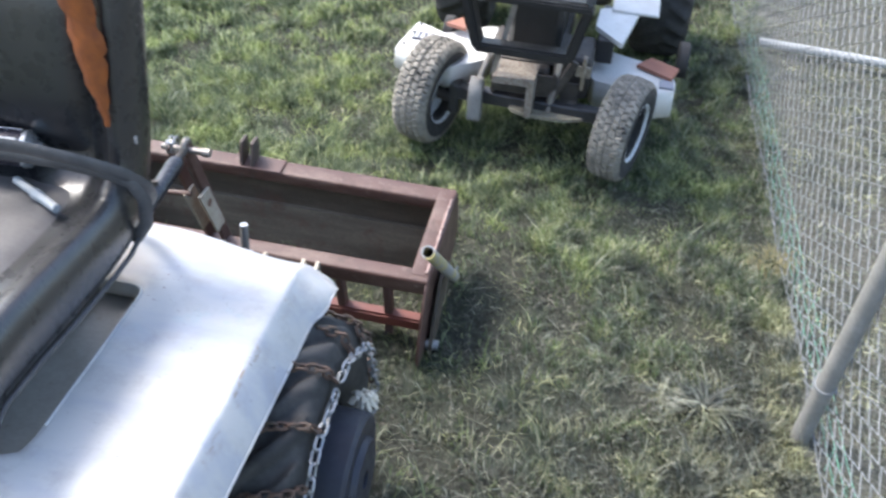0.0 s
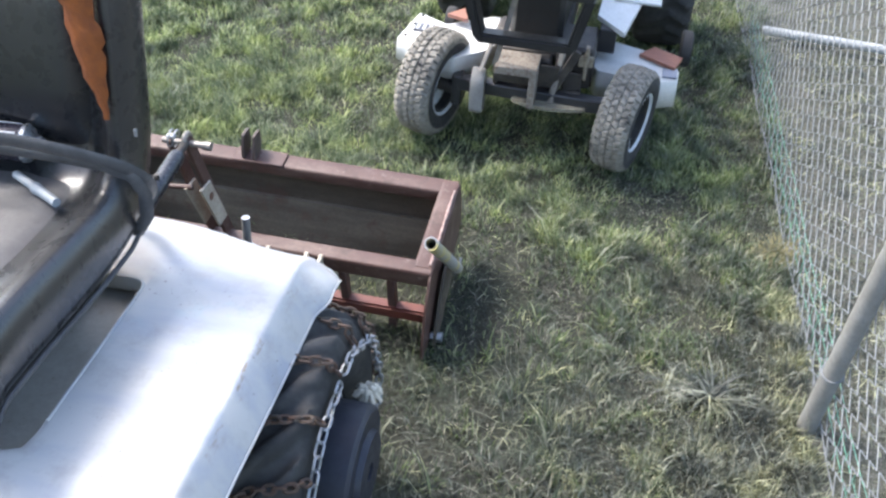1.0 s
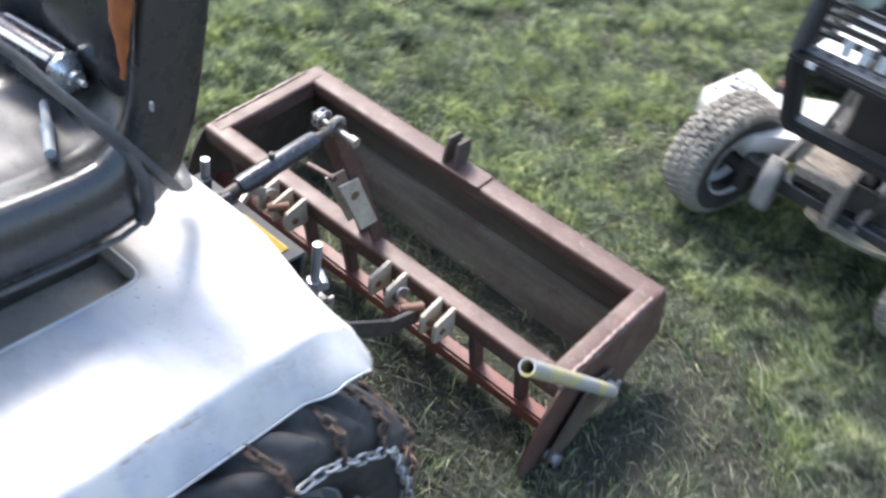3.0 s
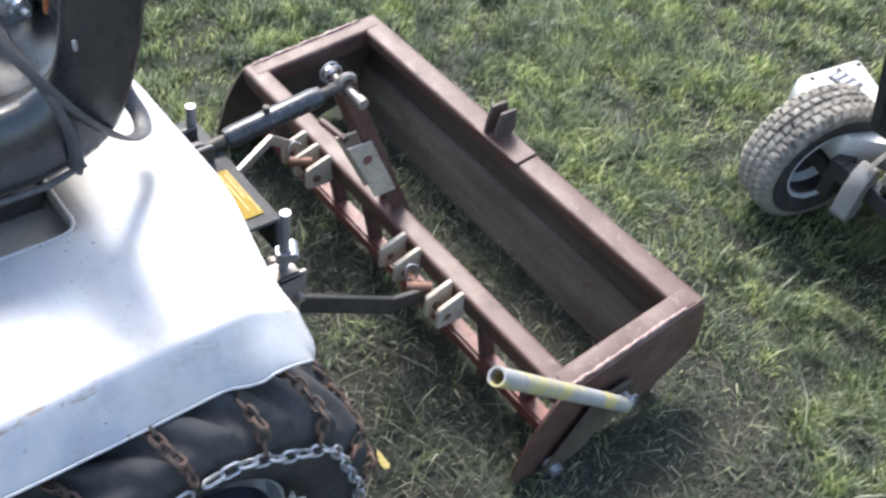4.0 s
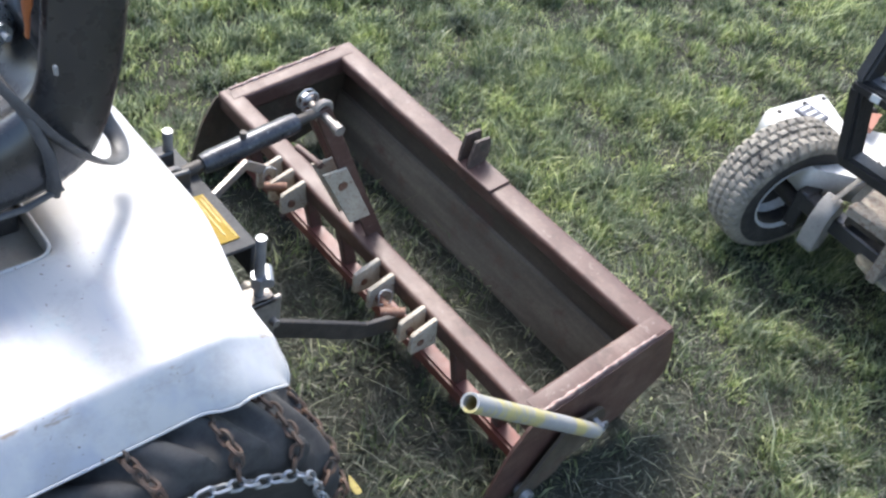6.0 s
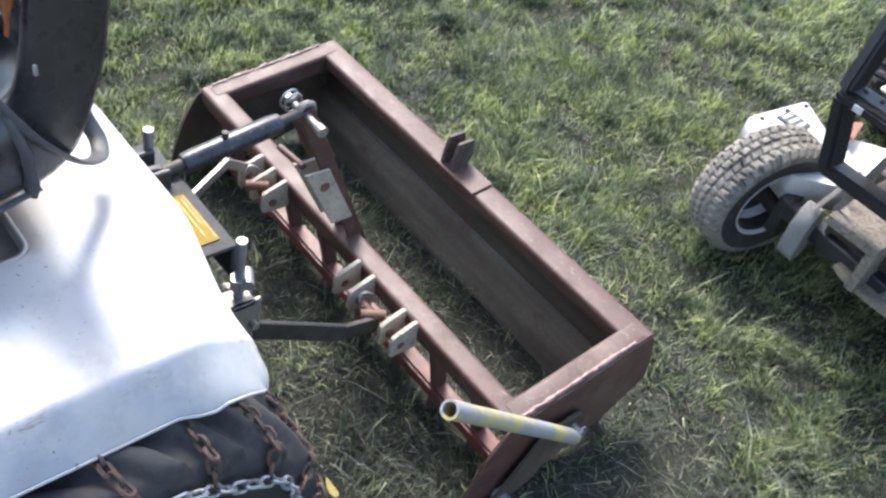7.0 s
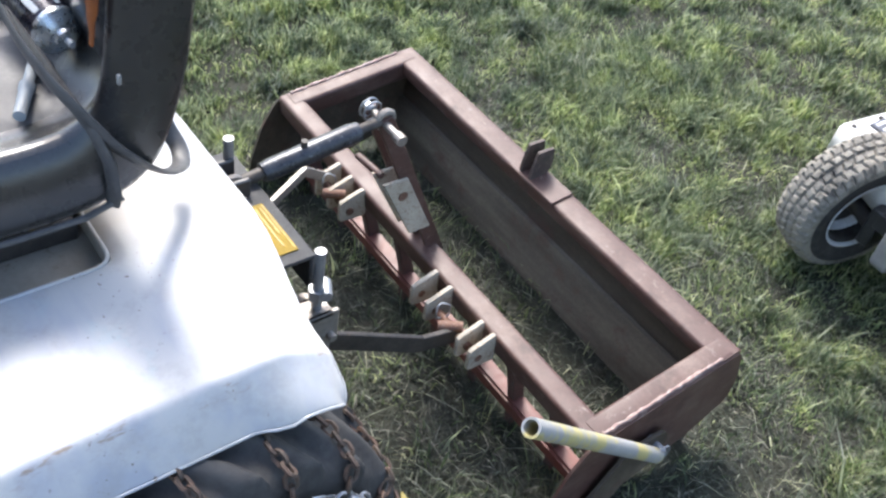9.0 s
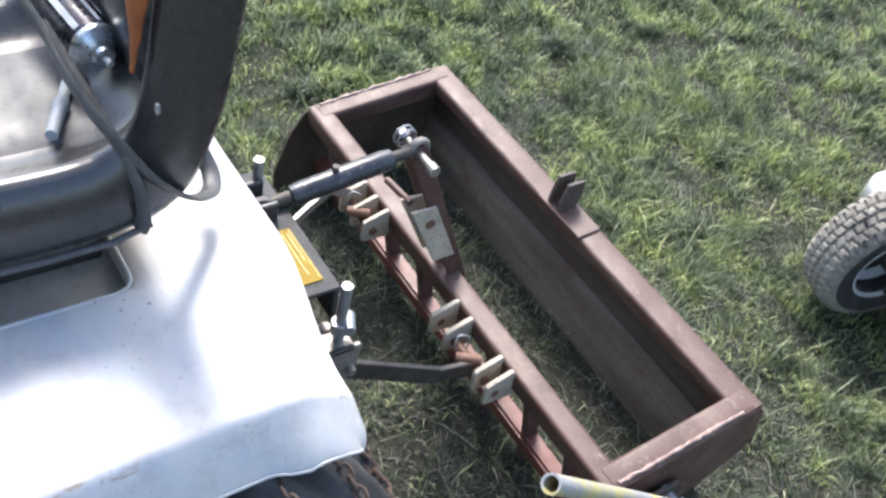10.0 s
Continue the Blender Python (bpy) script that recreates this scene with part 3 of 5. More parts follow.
def fender_pan():
    bm = bmesh.new()
    half = 0.482
    us = [0, .06, .12, .175, .18, .23, .28, .33, .375, .405, .418, .424, .429, .434, .442, .450, .458, .464, .468, .470]
    us = [-u for u in us[:0:-1]] + us
    ys = [-1.45, -1.35, -1.25, -1.15, -1.105, -1.10, -1.02, -.94, -.86, -.78, -.72, -.70, -.695, -.67, -.65, -.64, -.63, -.62, -.61,  -.59, -.58, -.572, -.56, -.55, -.535, -.522, -.512, -.505, -.50]
    def height(u, y):
        a = abs(u)
        z = 0.672
        if a > 0.422:
            t = (a - 0.422) / 0.048
            drop = 0.066 - 0.026 * max(0, min(1, (y + 0.60) / 0.07))
            z -= drop * t ** 1.15
        if y > -0.575:
            t = (y + 0.575) / 0.075
            z -= 0.042 * t ** 1.2
        if y < -1.06:
            t = min(1, (-1.06 - y) / 0.06)
            z -= 0.10 * (-1.06 - y) * t
        z += 0.004 * noise.noise((u * 5, y * 5, 2.0))
        return z
    def place(u, y):
        out = abs(u) + 0.017 * step(y, -0.64, -0.585) * step(abs(u), 0.43, 0.468)
        back = y + 0.042 * (1 - step(abs(u), 0.12, 0.40)) * max(0, (y + 0.7) / 0.2)
        p, q = (out - 0.457) / 0.030, (back + 0.53) / 0.030
        if p > 0 and q > 0:
            k = max(p, q) / math.hypot(p, q)
            out, back = 0.457 + 0.030 * p * k, -0.53 + 0.030 * q * k
        return TX + math.copysign(out, u), back, height(u, y)
    grid = [[bm.verts.new(place(u, y)) for u in us] for y in ys]
    for i in range(len(ys) - 1):
        for j in range(len(us) - 1):
            um, ym = (us[j] + us[j + 1]) / 2, (ys[i] + ys[i + 1]) / 2
            if abs(um) < 0.177 and -1.10 < ym < -0.695:
                continue
            bm.faces.new((grid[i][j], grid[i][j + 1], grid[i + 1][j + 1], grid[i + 1][j]))
    rim = [e for e in bm.edges if e.is_boundary and all(abs(v.co.x - TX) < 0.19 and -1.12 < v.co.y < -0.66 for v in e.verts)]
    new_edges = bmesh.ops.extrude_edge_only(bm, edges=rim)["geom"]
    for v in (g for g in new_edges if isinstance(g, bmesh.types.BMVert)):
        v.co.z -= 0.035
        v.co.x += (TX - v.co.x) * 0.03
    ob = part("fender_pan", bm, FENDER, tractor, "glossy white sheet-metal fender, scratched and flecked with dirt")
    bm = bmesh.new()
    edge = [place(us[0], y) for y in ys] + [place(u, ys[-1]) for u in us[1:-1]] + [place(us[-1], y) for y in ys[::-1]]
    sweep(bm, [(x, y, z - .002) for x, y, z in edge], 0.0024, 8)
    part("rolled_edge", bm, FENDER, ob, "rolled outer edge of the fender")
    bm = bmesh.new()
    lip = rounded([(TX + .181, -1.06), (TX + .181, -.692), (TX + .02, -.692)], 0.03, 6)[5:-5]
    sweep(bm, [(x, y, height(x - TX, y) - .001) for x, y in lip], 0.0030, 8)
    part("rolled_lip", bm, FENDER, ob, "bright rolled lip of the seat well")
    m = ob.modifiers.new("sheet", "SOLIDIFY")
    m.thickness, m.offset = 0.003, -1
    b = ob.modifiers.new("round", "SUBSURF")
    b.levels = b.render_levels = 1


fender_pan()
bm = bmesh.new()
bx(bm, TX - 0.185, TX + 0.185, -1.14, -0.67, 0.622, 0.628, 0.002)
part("seat_well", bm, worn("grimy_white_sheet", (0.36, 0.33, 0.28), (0.27, 0.245, 0.205), (0.14, 0.105, 0.07), 0.5, 0, 6, 0.60), tractor, "grimy sunken panel under the seat")
bm = bmesh.new()
bx(bm, TX - 0.14, TX + 0.14, -1.2, -0.46, 0.20, 0.50, 0.02, seg=2)
cyl(bm, (TX - 0.2, AXLE[0], AXLE[1]), (TX + 0.24, AXLE[0], AXLE[1]), 0.06, 20)
bx(bm, TX - 0.10, TX + 0.10, -1.25, -0.5, 0.50, 0.57, 0.01)
part("transaxle", bm, GREASY, tractor, "greasy dark transaxle housing")


def rear_wheel(side):
    """Tyre with worn slanted bars, rim, weight and snow chain; side 1: the fence side."""
    cx = TX + side * 0.405
    c = (cx, *AXLE)
    R, W = 0.29, 0.13
    bm = bmesh.new()
    prof = [(-W * .75, .155), (-W * .9, .19), (-W, .225), (-W * .98, .255), (-W * .86, .278), (-W * .5, .287), (0, .29), (W * .5, .287), (W * .86, .278), (W * .98, .255), (W, .225), (W * .9, .19), (W * .75, .155)]

    def bars(x, a):
        if abs(x) > W * 0.99:
            return 0.0
        f = (a / math.tau * 20 + (0.5 if x > 0 else 0) - 1.9 * (abs(x) / W) ** 0.85 + 0.05 * math.sin(a * 5 + x * 60)) % 1.0
        return 0.020 * step(f, 0.0, 0.20) * (1 - step(f, 0.45, 0.68)) * (1 - step(abs(x), W * 0.90, W * 0.99)) * (0.85 + 0.15 * math.sin(a * 7))
    turned(bm, prof, bars, 360, 60)
    bmesh.ops.translate(bm, vec=c, verts=bm.verts)
    tyre = part("rear_tyre", bm, TYRE, tractor, "dusty black bar-tread tyre wrapped in snow chain", smooth=False)
    tyre.data.set_sharp_from_angle(angle=radians(55))
    for p in tyre.data.polygons:
        p.use_smooth = True
    two_tone(tyre, Vector(c), 0.262, Vector((1, 0, 0)))
    bm = bmesh.new()
    lathe(bm, [(-.09, .165), (.09, .165), (.092, .150), (.06, .14), (.04, .05), (-.04, .05), (-.06, .14), (-.092, .150)], c, 40)
    part("rim", bm, RIM_WHITE, tyre)
    if side > 0:
        bm = bmesh.new()
        x0 = 0.088
        lathe(bm, [(x0, .02), (x0, .13), (x0 + .085, .13), (x0 + .093, .122), (x0 + .093, .085), (x0 + .105, .08), (x0 + .105, .02)], c, 40)
        part("wheel_weight", bm, WEIGHT_BLUE, tyre, "dark blue cast wheel weight")

    def out(p):
        return (0, p[1] - c[1], p[2] - c[2])
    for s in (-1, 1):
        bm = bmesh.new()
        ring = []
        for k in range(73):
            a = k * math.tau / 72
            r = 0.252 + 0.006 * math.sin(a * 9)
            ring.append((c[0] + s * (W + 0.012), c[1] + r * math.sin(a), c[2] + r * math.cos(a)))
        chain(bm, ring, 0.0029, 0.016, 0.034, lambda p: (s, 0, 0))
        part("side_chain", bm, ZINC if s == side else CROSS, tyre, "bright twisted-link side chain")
    for k in range(16):
        bm = bmesh.new()
        a0 = k * math.tau / 16 + 0.13
        pts = []
        for j in range(15):
            t = j / 14 * 2 - 1
            x = t * (W + 0.008)
            r = 0.303 - 0.012 * abs(t) ** 4 - (0.035 if abs(t) > 0.97 else 0)
            a = a0 + 0.27 * t + 0.04 * math.sin(t * 5)
            pts.append((c[0] + x, c[1] + r * math.sin(a), c[2] + r * math.cos(a)))
        chain(bm, pts, 0.0034, 0.0155, 0.029, out)
        part("cross_chain", bm, CROSS, tyre, "rusty cross chain over the tread")


rear_wheel(1)
rear_wheel(-1)


def rag():
    bm = bmesh.new()
    c = Vector((-0.012, -0.585, 0.385))
    rng = random.Random(5)
    for k in range(60):
        d = Vector((rng.gauss(0.3, 1), rng.gauss(0.2, 1), rng.gauss(-0.25, 0.8))).normalized()
        l = rng.uniform(0.016, 0.034)
        sweep(bm, [c, c + d * l * 0.6 + Vector((0, 0, rng.uniform(0, 0.006))), c + d * l + Vector((0, 0, -0.008))], [0.006, 0.005, 0.003], 5)
    return tagged(part("frayed_cord_end", bm, CLOTH), "frayed cream cord knotted to the tyre chain", "cord")


rag()


def seat():
    line = [(y - 0.035, z - 0.008) for y, z in [(-1.135, .785), (-1.12, .835), (-1.06, .862), (-.96, .860), (-.86, .852), (-.76, .848), (-.68, .85), (-.63, .866), (-.60, .90), (-.585, .955), (-.575, 1.03), (-.563, 1.12), (-.55, 1.20), (-.54, 1.26), (-.525, 1.29), (-.505, 1.285)]]
    half, k, SX = 0.205, 18, TX - 0.025
    bm = bmesh.new()
    top, under = [], []
    for i, (y, z) in enumerate(line):
        a, b = line[max(i - 1, 0)], line[min(i + 1, len(line) - 1)]
        d = Vector((b[0] - a[0], b[1] - a[1])).normalized()
        nrm = Vector((-d.y, d.x))
        row, low = [], []
        for j in range(k + 1):
            u = j / k * 2 - 1
            e = max(0, (abs(u) - 0.62) / 0.38)
            lift = (0.034 if i < 7 else 0.055) * math.sin(min(e * 1.5, 1) * math.pi / 2) - 0.05 * max(0, e - 0.6) ** 2 * 6
            lift -= 0.004 * (math.cos(u * 20) > 0.96)
            if i in (0, len(line) - 1):
                lift *= 0.3
            row.append(bm.verts.new((SX + u * half, y + nrm.x * lift, z + nrm.y * lift)))
            th = 0.042 + (0.045 if i < 8 else 0.012) * step(abs(u), 0.55, 0.9)
            low.append(bm.verts.new((SX + u * half * 0.96, y - nrm.x * th, z - nrm.y * th)))
        top.append(row)
        under.append(low)
    n = len(line)
    for i in range(n - 1):
        for j in range(k):
            bm.faces.new((top[i][j], top[i][j + 1], top[i + 1][j + 1], top[i + 1][j]))
            bm.faces.new((under[i][j], under[i + 1][j], under[i + 1][j + 1], under[i][j + 1]))
        for j in (0, k):
            bm.faces.new((top[i][j], top[i + 1][j], under[i + 1][j], under[i][j]))
    for i in (0, n - 1):
        for j in range(k):
            bm.faces.new((top[i][j], top[i][j + 1], under[i][j + 1], under[i][j]))
    ob = part("seat", bm, VINYL, tractor, "black vinyl bucket seat, torn along the backrest")
    s = ob.modifiers.new("round", "SUBSURF")
    s.levels = s.render_levels = 2
    bm = bmesh.new()
    hem = [(SX + half * 0.985, y - 0.004, z - 0.080) for y, z in line[1:8]]
    sweep(bm, hem, 0.0045, 8)
    part("seat_hem", bm, STRAP, ob, "stitched hem along the cushion side")
    bm = bmesh.new()
    for x, y, z, h in ((-.383, -.664, .962, .007),):
        bx(bm, x - .003, x + .003, y - .0025, y + .0025, z - h, z + h, 0.0012)
    pieces("scuff_mark", bm, HANGER, ob, "small pale scuff on the vinyl")
    bm = bmesh.new()
    rag_edge = random.Random(21)
    pts, rs = [], []
    for i in range(24):
        t = i / 23
        z = 0.988 + 0.32 * t
        pts.append((-0.420 - 0.2 * (z - 0.988) + rag_edge.uniform(-.003, .003), -0.678 + 0.162 * (z - 0.988), z))
        rs.append(0.005 + (0.023 + rag_edge.uniform(-.004, .003)) * step(t, 0.0, 0.35))
    sweep(bm, pts, rs, 10, flat=0.42, up=(0, 1, 0.1))
    part("torn_foam", bm, FOAM, ob, "orange foam bulging from a tear")
    for name, i0, i1, wide_u, lab in (("seat_pad", 2, 7, 0.50, "dusty cushion pad, lit sheen in its grey"), ("back_pad", 8, 13, 0.56, "black padded back panel")):
        bm = bmesh.new()
        rows = []
        for i in range(i0, i1 + 1):
            (ya, za), (yb, zb) = line[i - 1], line[i + 1]
            d = Vector((yb - ya, zb - za)).normalized()
            e = 1 - abs(2 * (i - i0) / (i1 - i0) - 1) ** (4 if name == "seat_pad" else 8)
            row = []
            for j in range(11):
                u = j / 5 - 1
                up = (0.012 if name == "seat_pad" else 0.036) * e * (1 - abs(u) ** 6) - 0.002
                row.append(bm.verts.new((SX + u * half * wide_u, line[i][0] - d.y * up, line[i][1] + d.x * up)))
            rows.append(row)
        for p, q in zip(rows, rows[1:]):
            for j in range(10):
                bm.faces.new((p[j], p[j + 1], q[j + 1], q[j]))
        pad = part(name, bm, DUSTY_LIT_VINYL if name == "seat_pad" else VINYL, ob, lab)
        sub = pad.modifiers.new("round", "SUBSURF")
        sub.levels = sub.render_levels = 2
    bm = bmesh.new()
    bx(bm, TX - 0.17, TX + 0.055, -1.06, -0.715, 0.66, 0.80, 0.015, seg=2)
    bx(bm, TX - 0.18, TX + 0.075, -1.08, -0.70, 0.628, 0.664, 0.004)
    base = part("seat_base", bm, GREASY, ob, "dark grimy seat suspension base")
    bm = bmesh.new()
    cyl(bm, (TX + 0.02, -0.712, 0.685), (TX + 0.07, -0.712, 0.685), 0.004, 10)
    cyl(bm, (TX + 0.062, -0.76, 0.66), (TX + 0.062, -0.76, 0.675), 0.006, 6)
    pieces("base_bolt", bm, worn("yellow_zinc_bolt", (0.30, 0.21, 0.09), (0.24, 0.17, 0.08), (0.12, 0.09, 0.05), 0.45, 0.6), base)
    return ob


seat()


def hitch():
    """Rear plate with warning label, lift rods, lower links and top link."""
    bm = bmesh.new()
    bx(bm, TX - 0.135, TX + 0.135, -0.515, -0.485, 0.30, 0.60, 0.004)
    plate_ob = part("hitch_plate", bm, BLACK, tractor, "dark steel hitch plate")
    bm = bmesh.new()
    bx(bm, TX - 0.085, TX + 0.20, -0.47, -0.385, 0.557, 0.565, 0.002)
    bx(bm, TX - 0.085, TX + 0.20, -0.395, -0.385, 0.49, 0.557, 0.003)
    part("label_bracket", bm, worn("dark_grey_bracket", (0.034, 0.034, 0.035), (0.055, 0.055, 0.054), (0.12, 0.11, 0.10), 0.75, 0, 18, 0.6), plate_ob, "dark grey folded bracket")
    bm = bmesh.new()
    bx(bm, TX + 0.06, TX + 0.178, -0.458, -0.404, 0.5655, 0.5675, 0.0005)
    lab = part("warning_label", bm, YELLOW, plate_ob, "yellow warning label with dark border")
    bm = bmesh.new()
    for k in range(5):
        bx(bm, TX + 0.070, TX + 0.135 + 0.028 * (k % 3 == 0), -0.449 + 0.0085 * k, -0.446 + 0.0085 * k, 0.5677, 0.5683, 0)
    bx(bm, TX + 0.064, TX + 0.174, -0.4085, -0.4065, 0.5677, 0.5683, 0)
    bx(bm, TX + 0.064, TX + 0.174, -0.4555, -0.4535, 0.5677, 0.5683, 0)
    pieces("print_bar", bm, worn("faded_brown_print", (0.30, 0.2, 0.03), (0.35, 0.24, 0.04), (0.5, 0.4, 0.1), 0.5), lab)
    bm = bmesh.new()
    sweep(bm, [(TX + 0.012, -0.425, 0.566), (TX + 0.012, -0.425, 0.570)], 0.012, 14)
    part("bolt_hole_bush", bm, GREASY, plate_ob)
    bm = bmesh.new()
    cyl(bm, (TX - 0.24, -0.46, 0.47), (TX + 0.27, -0.46, 0.47), 0.017, 16)
    part("rock_shaft", bm, GREASY, tractor)
    for x in (-0.605, -0.315):
        bm = bmesh.new()
        cyl(bm, (x, -0.415, 0.42), (x, -0.415, 0.635), 0.0085, 14)
        rod = part("lift_rod", bm, ZINC, tractor, "bright threaded lift rod")
        bm = bmesh.new()
        cyl(bm, (x, -0.415, 0.535), (x, -0.415, 0.556), 0.015, 6)
        cyl(bm, (x - 0.012, -0.395, 0.550), (x + 0.018, -0.41, 0.550), 0.010, 10)
        part("wing_nut", bm, ZINC, rod)
        bm = bmesh.new()
        bx(bm, x - 0.022, x + 0.022, -0.47, -0.395, 0.505, 0.515, 0.002)
        bx(bm, x + 0.014, x + 0.022, -0.47, -0.385, 0.44, 0.515, 0.002)
        bx(bm, x - 0.022, x - 0.014, -0.47, -0.385, 0.44, 0.515, 0.002)
        cyl(bm, (x - 0.03, -0.40, 0.465), (x + 0.034, -0.40, 0.465), 0.007, 10)
        part("lift_crank", bm, BARE, rod)
    for x, pts in ((-0.395, [(-0.395, -0.36, 0.325), (-0.388, -0.32, 0.305), (-0.37, -0.13, 0.205), (-0.36, -0.05, 0.200)]),
                   (-0.745, [(-0.75, -0.31, 0.25), (-0.755, -0.25, 0.298), (-0.805, -0.14, 0.312), (-0.86, -0.055, 0.225)])):
        bm = bmesh.new()
        for a, b in zip(pts, pts[1:]):
            a, b = Vector(a), Vector(b)
            d = b - a
            m = Matrix.Translation((a + b) / 2) @ d.to_track_quat("Y", "Z").to_matrix().to_4x4()
            bx(bm, -0.006, 0.006, -d.length / 2 - 0.004, d.length / 2 + 0.004, -0.02 if x > -0.5 else -0.011, 0.02 if x > -0.5 else 0.011, 0.002, m)
        link = part("lower_link", bm, GREASY if x > -0.5 else BARE, tractor, "dark cranked lower link")
        bm = bmesh.new()
        cyl(bm, (x + 0.012, -0.36, 0.29), (x + 0.012, -0.395, 0.46), 0.010, 10)
        bx(bm, x + 0.0, x + 0.024, -0.385, -0.34, 0.26, 0.37, 0.003)
        part("lift_link", bm, BARE, link)
    bm = bmesh.new()
    a, b = Vector((-0.563, -0.43, 0.572)), Vector((-0.565, -0.135, 0.612))
    d = (b - a).normalized()
    sweep(bm, [a + d * 0.055, a + d * 0.07, b - d * 0.07, b - d * 0.055], [0.0165, 0.019, 0.019, 0.0165], 18)
    tube = part("top_link", bm, worn("scratched_black_tube", (0.03, 0.032, 0.038), (0.06, 0.065, 0.075), (0.22, 0.23, 0.25), 0.3, 0.3, 16, 0.6), tractor, "black turnbuckle top link")
    bm = bmesh.new()
    mid = a.lerp(b, 0.45)
    cyl(bm, mid + Vector((0, 0, 0.015)), mid + Vector((0, 0, 0.03)), 0.006, 8)
    cyl(bm, a + d * 0.0, a + d * 0.06, 0.011, 12)
    cyl(bm, b - d * 0.06, b - d * 0.01, 0.010, 12)
    pieces("threaded_end", bm, GREASY, tube)
    bm = bmesh.new()
    for c in (a, b):
        sweep(bm, [c + Vector((0, 0.016 * math.cos(k * math.tau / 14), 0.016 * math.sin(k * math.tau / 14))) for k in range(14)], 0.0068, 8, closed=True, up=(1, 0, 0))
    pieces("ball_eye", bm, BARE, tube)
    bm = bmesh.new()
    bx(bm, TX - 0.03, TX - 0.02, -0.5, -0.41, 0.5, 0.60, 0.003)
    bx(bm, TX + 0.025, TX + 0.035, -0.5, -0.41, 0.5, 0.60, 0.003)
    pieces("top_link_bracket", bm, BLACK, tractor)


hitch()

# ---- box blade ----
TILT_BLADE = pose(TX - 0.004, -0.012, 0.24, 6.4, 0, 0)
WELD = worn("chipped_weld", (0.30, 0.20, 0.17), (0.24, 0.14, 0.12), (0.48, 0.43, 0.38), 0.6, 0, 40, 0.52)
blade = thing("box_blade", pose(TX, 0.18, 0), "rust-red welded steel box blade lowered onto grass", "box blade")
HB, DB = 0.571, 0.387


def bpart(name, bm, mat, label="", parent=None, smooth=True):
    bmesh.ops.transform(bm, matrix=TILT_BLADE, verts=bm.verts)
    return part(name, bm, mat, parent or blade, label, smooth)


